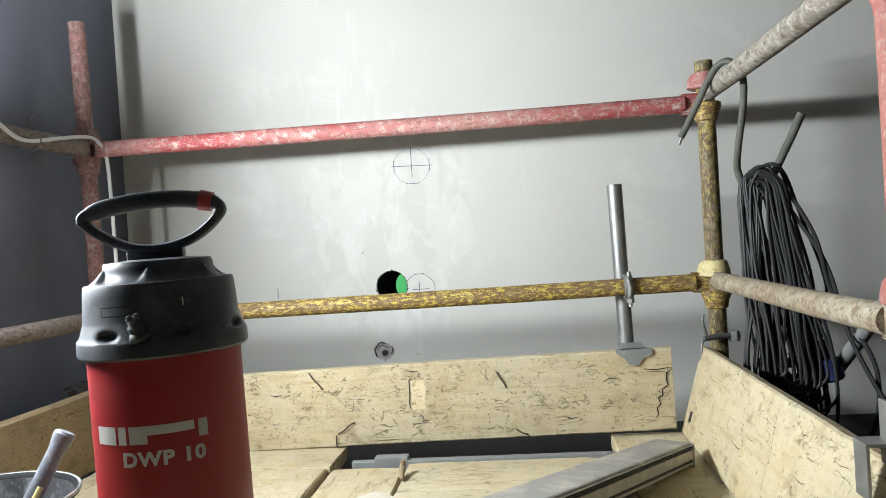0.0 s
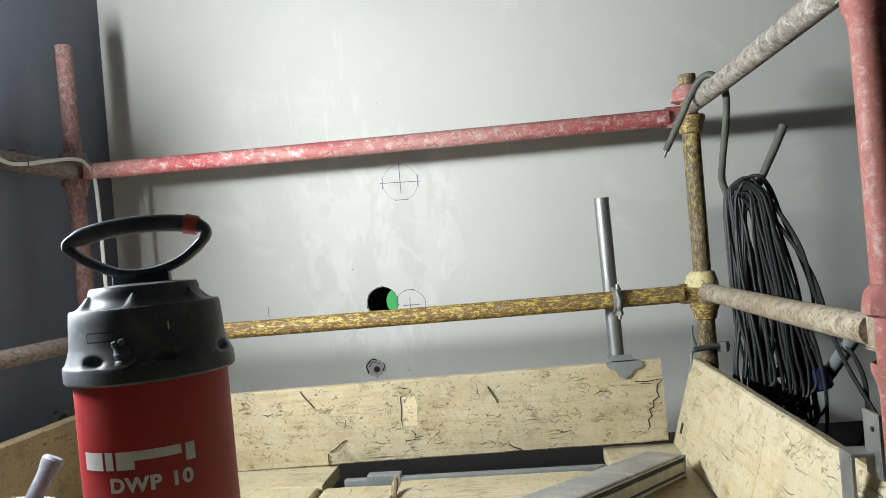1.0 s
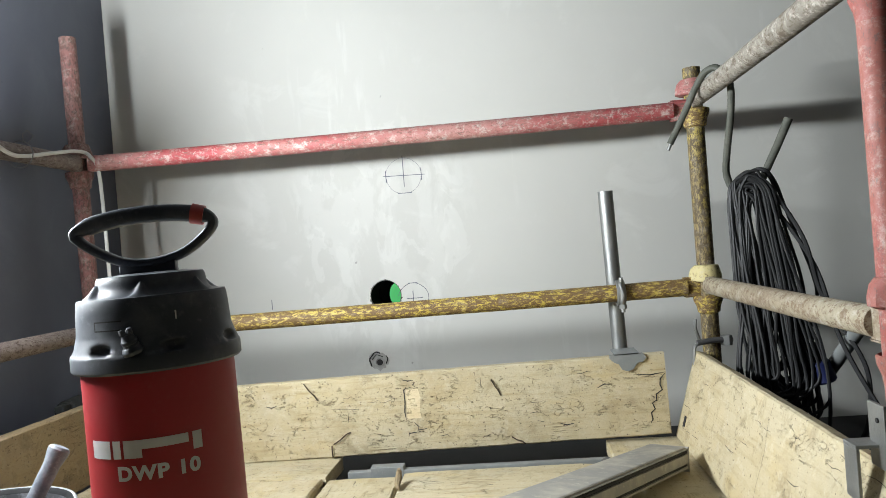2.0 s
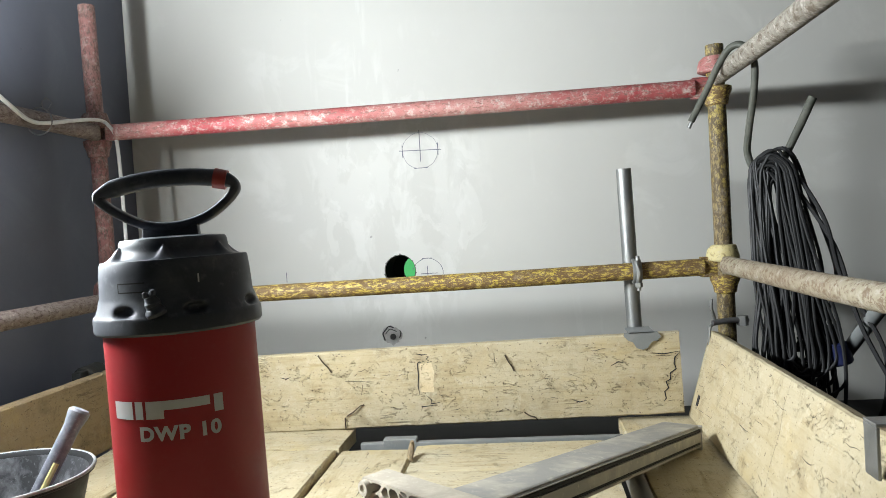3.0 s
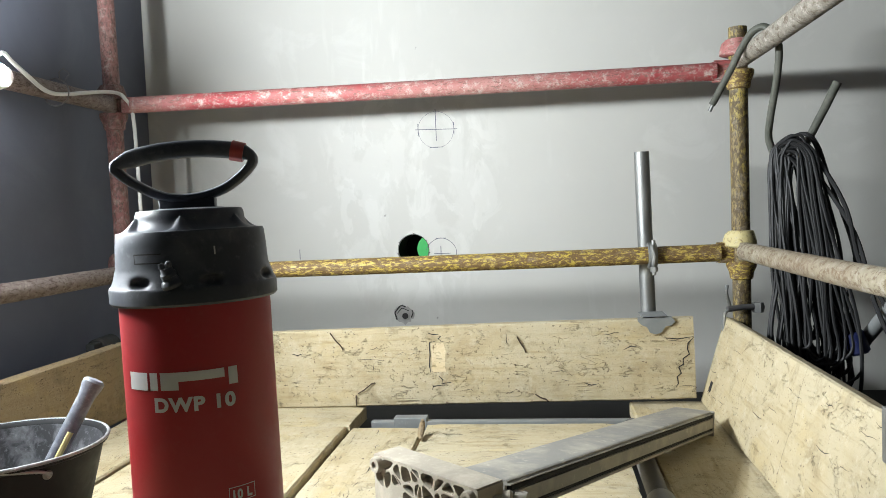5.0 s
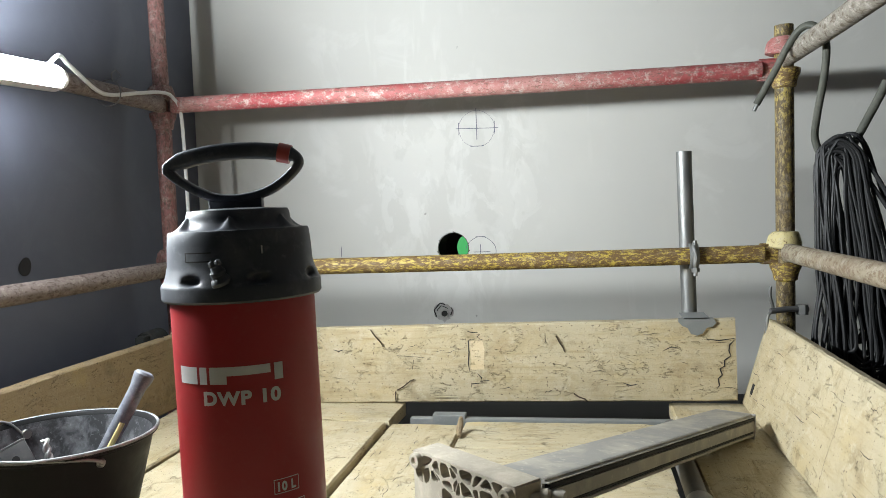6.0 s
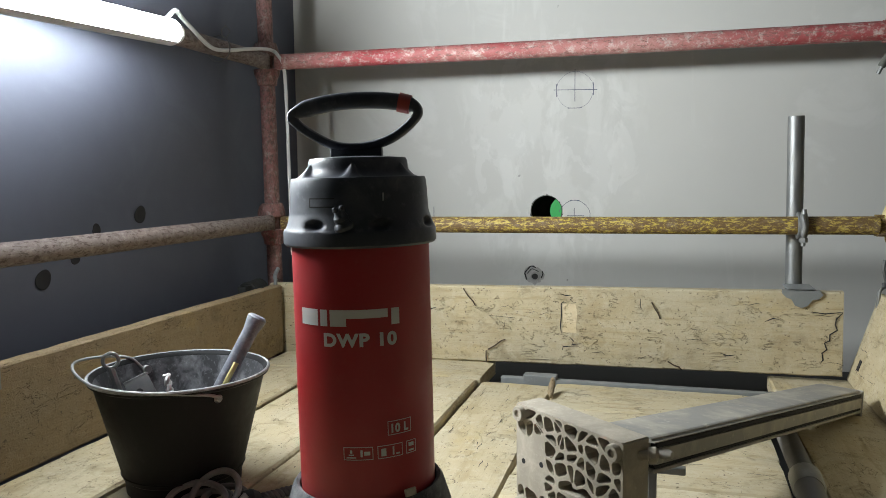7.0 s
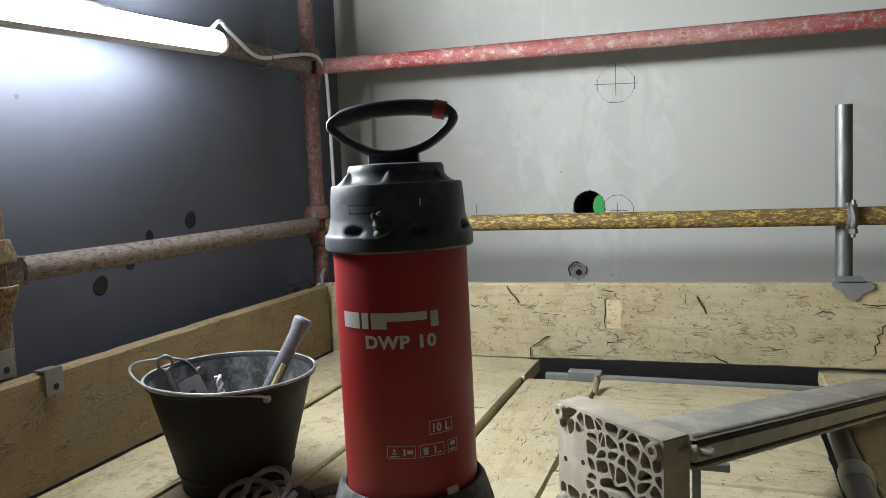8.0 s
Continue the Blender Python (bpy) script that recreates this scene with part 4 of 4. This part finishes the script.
part("bolt", sweep([(0.012, -0.044, 0.008), (0.012, -0.060, 0.010), (0.012, -0.066, 0.010)], [0.007, 0.007, 0.005], 12), M_ALU, rail)
part("strut", box(0.291, 0.305, -0.957, -0.943, -0.012, 0.062, 0.002), M_DARKSTEEL, None, smooth=False).name = "strut"
strut = bpy.data.objects["strut"]
strut.parent = stand
strut.matrix_parent_inverse = stand.matrix_basis.inverted()
lever = part("lever", box(0.278, 0.350, -0.958, -0.944, 0.060, 0.073, 0.002), M_GALV, None, smooth=False)
lever.parent = stand
lever.matrix_parent_inverse = stand.matrix_basis.inverted()

# ---- pipe on the deck ----
pipe = thing("steel_pipe", "dark steel pipe with a joint lying between the boards", "pipe", Matrix.Identity(4))
part("tube", sweep([(0.560, -0.30, 0.012), (0.556, -0.79, 0.012)], 0.0205, 20), M_DARKSTEEL, pipe)
part("tube", sweep([(0.553, -0.82, 0.012), (0.535, -1.9, 0.012)], 0.0235, 20), M_DARKSTEEL, pipe)
part("joint", sweep([(0.556, -0.775, 0.012), (0.5555, -0.785, 0.012), (0.554, -0.835, 0.012), (0.5535, -0.842, 0.012)], [0.022, 0.0275, 0.0275, 0.024], 20), M_GALV, pipe, "pale pipe joint")

# ---- tube lamp and its cord ----
lamp = thing("tube_lamp", "bright white tube lamp tied along the scaffold rail", "lamp", Matrix.Identity(4))
l0, l1 = Vector((-0.835, -0.575, 0.900)), Vector((-0.737, -1.400, 0.841))
ld = (l1 - l0).normalized()
LR = 0.030
FACE = 26.0
side = Vector((-ld.y, ld.x, 0)).normalized()
side = side if side.x > 0 else -side
rise = ld.cross(side)
rise = rise if rise.z > 0 else -rise
# The middle arc is a dim glow added to light the wall behind.
dome, wall_glow_bm, tray = bmesh.new(), bmesh.new(), bmesh.new()
for bm, lo, hi, n, r in ((dome, -76, 76, 16, LR), (wall_glow_bm, 76, 168, 8, LR + 0.001), (tray, 168, 284, 10, LR + 0.002)):
    arcs = []
    for p in (l0 + ld * 0.03, l1 - ld * 0.03):
        angles = [radians(FACE + lo + (hi - lo) * k / n) for k in range(n + 1)]
        arcs.append([bm.verts.new(p + r * (side * math.cos(a) + rise * math.sin(a))) for a in angles])
    for k in range(n):
        bm.faces.new((arcs[0][k], arcs[0][k + 1], arcs[1][k + 1], arcs[1][k]))
part("diffuser", dome, M_GLOW, lamp, "glowing white diffuser")
part("wall_glow_strip", wall_glow_bm, M_WALL_GLOW, lamp, "dim glowing strip added to brighten the wall behind the lamp")
part("housing", tray, M_LAMPBODY, lamp, "white opaque housing")
for p, s in ((l0, 1), (l1, -1)):
    part("end_cap", sweep([p, p + s * ld * 0.006, p + s * ld * 0.032], [0.018, 0.026, 0.027], 20), M_LAMPBODY, lamp)
cord2 = thing("lamp_cord", "white lamp cord wound over the rail and hanging down", "cable", Matrix.Identity(4))
ctrl = [l0 + Vector((-0.005, -0.030, 0.030)), (-0.845, -0.560, 0.958), (-0.862, -0.508, 0.950), (-0.868, -0.452, 0.930), (-0.870, -0.383, 0.903), (-0.870, -0.318, 0.901), (-0.872, -0.179, 0.926), (-0.878, -0.077, 0.943), (-0.872, -0.030, 0.944),
        (-0.858, -0.024, 0.930), (-0.852, 0.0, 0.90), (-0.852, 0.012, 0.80), (-0.848, 0.01, 0.55), (-0.843, 0.008, 0.30)]
part("cord", sweep(curve_points(ctrl, 8), 0.0055, 8), M_CORD, cord2)
tie = sweep([(-0.893 + 0.036 * math.cos(a), -0.300, 0.910 + 0.036 * math.sin(a)) for a in np.linspace(0, 2 * math.pi, 20, endpoint=False)], 0.0018, 6, True)
sweep([(-0.880, -0.300, 0.940), (-0.872, -0.315, 0.958), (-0.872, -0.295, 0.972), (-0.872, -0.270, 0.962), (-0.880, -0.280, 0.942)], 0.0014, 6, bm=tie)
part("wire_tie", tie, M_DARKSTEEL, cord2, "thin black wire tie")

# ---- hook and cable coil on the east rail ----
hook = thing("hose_hook", "stiff grey hose bent over the top rail as a hook", "hook", Matrix.Identity(4))
ctrl = [(0.806, -0.12, 0.800), (0.822, -0.125, 0.83), (0.850, -0.14, 0.885), (0.872, -0.17, 0.935), (0.892, -0.20, 0.966), (0.915, -0.225, 0.966), (0.938, -0.235, 0.925), (0.940, -0.215, 0.85), (0.936, -0.17, 0.76), (0.938, -0.145, 0.70),
        (0.962, -0.150, 0.652), (1.004, -0.165, 0.664), (1.050, -0.180, 0.750), (1.084, -0.200, 0.829)]
hose_line = curve_points(ctrl, 8)
part("hose", sweep(hose_line, [0.0088 + 0.0022 * (i / len(hose_line)) ** 4 for i in range(len(hose_line))], 12), M_HOSE, hook)
part("core", sweep([(0.800, -0.118, 0.784), (0.808, -0.12, 0.802)], 0.005, 8), M_GALV, hook)

coil = thing("cable_coil", "thick coil of black cable hanging from a hook", "cable", Matrix.Identity(4))
rnd = random.Random(9)
cx, cy, ztop = 0.963, -0.215, 0.709
for k in range(50):
    outer = rnd.random() ** 0.7
    w = 0.010 + 0.028 * outer
    off = rnd.uniform(-0.016, 0.016)
    deep = rnd.uniform(-0.034, 0.034)
    bot = rnd.uniform(0.12, 0.22) if k > 18 else rnd.uniform(0.0, 0.13)
    top = ztop - 0.052 * (1 - outer) - rnd.uniform(0.0, 0.022)
    lean_low = rnd.uniform(0.030, 0.062)
    ph = rnd.uniform(0, 6)
    loop = []
    for i in range(72):
        a = 2 * math.pi * i / 72
        u, v = math.sin(a), math.cos(a)
        arch = 0.055
        mid_h = (top - arch + bot + 0.06) / 2
        h = mid_h + (top - arch - mid_h) * max(-1.0, min(1.0, v * 1.35))
        if v > 0.74:
            h = top - arch + arch * math.sqrt(max(0.0, 1 - (u / 0.673) ** 2))
        if v < -0.74:
            h = bot + 0.06 - 0.06 * math.sqrt(max(0.0, 1 - (u / 0.673) ** 2))
        f = (ztop - h) / (ztop - 0.15)
        span = max(-1.0, min(1.0, u / 0.673))
        wide = w * (1.0 + 0.75 * f) * span + off * (0.6 + 0.8 * f) + lean_low * f + 0.011 * math.sin(2 * a + ph) * f + 0.004 * math.sin(5 * a + ph) + 0.007 * math.sin(3 * a + 2 * ph)
        loop.append((cx + 0.96 * wide, cy - 0.29 * wide + deep * (0.55 + 0.45 * f), h))
    part("loop", sweep(loop, rnd.choice((0.0038, 0.0042, 0.0046)), 7, True), M_CABLE, coil)
for x, spread, low in ((1.012, 0.062, 0.30), (1.018, 0.085, 0.26)):
    strand = curve_points([(x - 0.035, -0.185, 0.700), (x - 0.008, -0.20, 0.708), (x + 0.016, -0.21, 0.675), (x + 0.5 * spread, -0.215, 0.58), (x + spread, -0.22, 0.44), (x + spread * 1.05, -0.22, 0.36), (x + 0.6 * spread, -0.21, low), (x, -0.20, low - 0.03)], 8)
    part("loose_loop", sweep(strand, 0.0042, 7), M_CABLE, coil)
tail = curve_points([(1.0, -0.20, 0.69), (1.035, -0.24, 0.62), (1.07, -0.28, 0.52), (1.085, -0.31, 0.40), (1.11, -0.36, 0.32), (1.135, -0.41, 0.22), (1.12, -0.42, 0.10), (1.08, -0.38, 0.03), (1.03, -0.3, 0.0)], 8)
part("tail", sweep(tail, 0.0052, 7), M_CABLE, coil)
tail2 = curve_points([(1.02, -0.22, 0.62), (1.085, -0.29, 0.46), (1.10, -0.36, 0.30), (1.13, -0.44, 0.17), (1.16, -0.54, 0.06), (1.2, -0.62, -0.1)], 8)
part("tail", sweep(tail2, 0.0052, 7), M_CABLE, coil)
plug = thing("blue_plug", "blue and black industrial plug on the cable", "plug", look((1.088, -0.255, 0.226), (1.128, -0.27, 0.09)))
part("socket", sweep([(0, 0, -0.055), (0, 0, -0.05), (0, 0, -0.005), (0, 0, 0)], [0.020, 0.025, 0.025, 0.021], 16), M_BLUE, plug)
part("grip", sweep([(0, 0, 0), (0, 0, 0.01), (0, 0, 0.045)], [0.017, 0.019, 0.012], 16), M_RUBBER, plug)

brace = thing("scaffold_brace", "grey steel brace tube sloping outside the scaffold", "scaffold pole", Matrix.Identity(4))
part("tube", sweep([(1.135, -0.16, 0.165), (1.10, -1.16, 0.80)], 0.0165, 20), M_ZINC, brace)

# ---- toe board clips ----
def toe_clip(m, label):
    ob = thing("toe_board_clip", label, "bracket", m, "toe board clips")
    part("strap", box(-0.02, 0.02, -0.0025, 0.0025, -0.045, 0.006, 0.001), M_GALV, ob, smooth=False)
    part("lip", box(-0.02, 0.02, 0.0025, 0.026, 0.0, 0.004, 0.001), M_GALV, ob, smooth=False)
    part("bolt_hole", sweep([(0.002, -0.0036, -0.03), (0.002, 0.0036, -0.03)], 0.006, 12), M_HOLE, ob)
    return ob


toe_clip(pose(-0.832, -1.165, 0.219, 0, 0, 90), "galvanised clip hooked over the brown board")
toe_clip(pose(-0.868, -1.235, 0.266, 0, 0, 90), "galvanised clip standing behind the brown board")
rc = thing("toe_board_clip", "galvanised folded clip on the leaning board", "bracket", Matrix.Identity(4), "toe board clips")
part("upright_plate", box(0.838, 0.843, -1.145, -1.098, 0.235, 0.322, 0.001), M_GALV, rc, smooth=False)
part("bolt_hole", sweep([(0.836, -1.127, 0.300), (0.845, -1.127, 0.300)], 0.0035, 10), M_HOLE, rc)
fold = box(0.808, 0.813, -1.125, -1.085, 0.190, 0.262, 0.001)
box(0.808, 0.850, -1.125, -1.085, 0.262, 0.267, 0.001, bm=fold)
part("folded_plate", fold, M_GALV, rc, smooth=False)
lc = thing("toe_board_clip", "galvanised clip where two toe boards meet", "bracket", Matrix.Identity(4), "toe board clips")
part("strap", sweep(curve_points([(-0.872, -0.063, 0.195), (-0.868, -0.064, 0.226), (-0.880, -0.045, 0.240), (-0.875, -0.03, 0.262)], 5), 0.006, 8), M_ZINC, lc)
foot_clamp = thing("scaffold_coupler", "dark rusty coupler behind the brown toe board", "coupler", pose(-0.905, -0.135, 0.205, 0, 0, 6))
part("body", sweep([(0, -0.048, 0), (0, -0.044, 0), (0, 0.040, 0), (0, 0.044, 0)], [0.026, 0.031, 0.031, 0.026], 20), M_DARKIRON, foot_clamp)
part("flange", box(-0.012, 0.014, -0.088, -0.046, -0.030, 0.022, 0.003), M_DARKIRON, foot_clamp, "rusty flange")
part("bolt", sweep([(0.028, -0.020, 0.004), (0.040, -0.020, 0.004), (0.044, -0.020, 0.004)], [0.010, 0.010, 0.006], 6), M_DARKIRON, foot_clamp)
hookclip = thing("board_hook", "bent steel hook over the corner of the board", "bracket", Matrix.Identity(4))
part("strip", sweep(curve_points([(0.838, -0.05, 0.20), (0.842, -0.05, 0.245), (0.858, -0.04, 0.262), (0.848, -0.05, 0.30), (0.850, -0.05, 0.325)], 5), 0.0045, 8), M_GALV, hookclip)
part("arm", sweep([(0.85, -0.045, 0.258), (0.90, -0.035, 0.262), (0.95, -0.02, 0.258)], 0.008, 10), M_DARKSTEEL, hookclip)
part("nut", sweep([(0.935, -0.025, 0.245), (0.935, -0.025, 0.272)], 0.015, 6), M_GALV, hookclip)

# ---- marks and holes on the white wall ----
marks = thing("wall_marks", "thin dark pencil circles and crosses marked on the wall", "marking", pose(0, WALL_Y, 0))


def stroke(x0, z0, x1, z1, t=0.0010):
    a, b = Vector((x0, 0, z0)), Vector((x1, 0, z1))
    d = (b - a).normalized() * t
    n = Vector((-d.z, 0, d.x))
    bm = bmesh.new()
    lo = [bm.verts.new(p + Vector((0, -0.0012, 0))) for p in (a - n, b - n, b + n, a + n)]
    hi = [bm.verts.new(p + Vector((0, 0.0005, 0))) for p in (a - n, b - n, b + n, a + n)]
    bm.faces.new(lo)
    for k in range(4):
        bm.faces.new((lo[k], lo[(k + 1) % 4], hi[(k + 1) % 4], hi[k]))
    return bm


def ring_mark(cx, cz, r, a0, a1, t=0.0009):
    n = 28
    bm = bmesh.new()
    vs = []
    for k in range(n + 1):
        a = a0 + (a1 - a0) * k / n
        rr = r * (1 + 0.012 * math.sin(5 * a))
        vs.append([bm.verts.new((cx + (rr + e) * math.cos(a), -0.0011, cz + (rr + e) * math.sin(a))) for e in (-t, t)])
    for a, b in zip(vs, vs[1:]):
        bm.faces.new((a[0], a[1], b[1], b[0]))
    return bm


for x0, z0, x1, z1 in ((0.012, 0.797, 0.012, 0.905), (-0.060, 0.838, 0.086, 0.834), (-0.050, 0.815, -0.050, 0.858), (0.074, 0.815, 0.074, 0.858), (-0.012, 0.775, 0.036, 0.775), (-0.492, 0.405, -0.492, 0.440),
                       (0.012, 0.39, 0.012, 0.435), (-0.012, 0.409, 0.046, 0.409), (-0.004, 0.462, 0.03, 0.462)):
    part("pencil_line", stroke(x0, z0, x1, z1), M_PENCIL, marks, smooth=False)
part("pencil_circle", ring_mark(0.012, 0.835, 0.062, 0, 2 * math.pi, 0.0005), M_PENCIL, marks, smooth=False)
part("pencil_circle", ring_mark(0.013, 0.409, 0.053, -2.6, 2.9, 0.0009), M_PENCIL, marks, smooth=False)

bore = thing("drilled_hole", "round core-drilled hole with its inner shade coloured in", "wall hole", pose(-0.084, WALL_Y, 0.425, -90, 0, 0))
# Near-black lining; its colour paints the shade deep inside the hole.
part("bore", lathe([(0.0525, 0.004), (0.0520, 0.02), (0.0520, 0.150), (0.0, 0.152)], 40), M_HOLE, bore)
chip = bmesh.new()
rnd = random.Random(17)
for k in range(40):
    a0, a1 = 2 * math.pi * k / 40, 2 * math.pi * (k + 1) / 40
    w = 0.0015 + 0.006 * rnd.random() ** 3
    chip.faces.new([chip.verts.new((r * math.cos(a), r * math.sin(a), -0.0012)) for r, a in ((0.0535, a0), (0.0535 + w, a0), (0.0535 + w * rnd.random(), a1), (0.0535, a1))])
part("chipped_rim", chip, M_DARKCHIP, bore, "broken plaster at the edge", smooth=False)
plugd = thing("green_pipe_end", "green plastic pipe seen inside the drilled hole", "pipe", pose(-0.084, WALL_Y, 0.425))
part("pipe", sweep([(0.060, 0.020, 0.0), (0.060, 0.055, 0.0)], 0.050, 36), M_GREEN, plugd)
anchor = thing("broken_anchor", "broken plaster round a small drilled anchor hole", "wall hole", pose(-0.128, WALL_Y, 0.200))
rnd = random.Random(23)
disc = bmesh.new()
mid = disc.verts.new((0.002, -0.003, 0.0))
rim = [disc.verts.new(((0.034 + rnd.uniform(-0.007, 0.006)) * math.cos(a), -0.0012, (0.034 + rnd.uniform(-0.007, 0.006)) * math.sin(a))) for a in np.linspace(0, 2 * math.pi, 30, endpoint=False)]
for k in range(30):
    disc.faces.new((mid, rim[k], rim[(k + 1) % 30]))
part("broken_plaster", disc, M_CHIP, anchor, "crumbled grey plaster", smooth=False)
for r, a0, a1, t in ((0.030, 1.3, 3.7, 0.0022), (0.021, 0.6, 2.9, 0.0014), (0.031, -0.4, 0.5, 0.0018)):
    part("split", sweep([(r * (1 + 0.08 * math.sin(5 * a)) * math.cos(a), -0.003, r * (1 + 0.1 * math.sin(4 * a)) * math.sin(a)) for a in np.linspace(a0, a1, 14)], t, 6), M_HOLE, anchor)
part("hole", sweep([(0.005, -0.0045, -0.005), (0.005, 0.004, -0.005)], 0.0105, 18), M_HOLE, anchor)
part("collar", sweep([(0.005 + 0.014 * math.cos(a), -0.004, -0.005 + 0.013 * math.sin(a)) for a in np.linspace(0, 2 * math.pi, 20, endpoint=False)], 0.0026, 6, True), M_CHIP, anchor)
# Tie holes are flat discs; dark colour replaces the shade of their depth.
rnd = random.Random(61)
for y, z, r in ((-0.49, 0.455, 0.021), (-0.83, 0.325, 0.021), (-0.73, 0.362, 0.013), (-0.655, 0.425, 0.014)):
    h = thing("tie_hole", "dark round formwork tie hole in the wall", "wall hole", pose(WALL_X, y, z, 0, 90, 0), "tie holes")
    pit = lathe([(0.0, 0.0012), (r * 0.8, 0.0012), (r, 0.0018), (r * 1.1, 0.001)], 28)
    ph = rnd.uniform(0, 6)
    for v in pit.verts:
        a = math.atan2(v.co.y, v.co.x)
        k = 1 + 0.08 * math.sin(2 * a + ph) + 0.04 * math.sin(3 * a + 2 * ph)
        v.co.x, v.co.y = v.co.x * k, v.co.y * k
    part("recess", pit, M_HOLE, h)
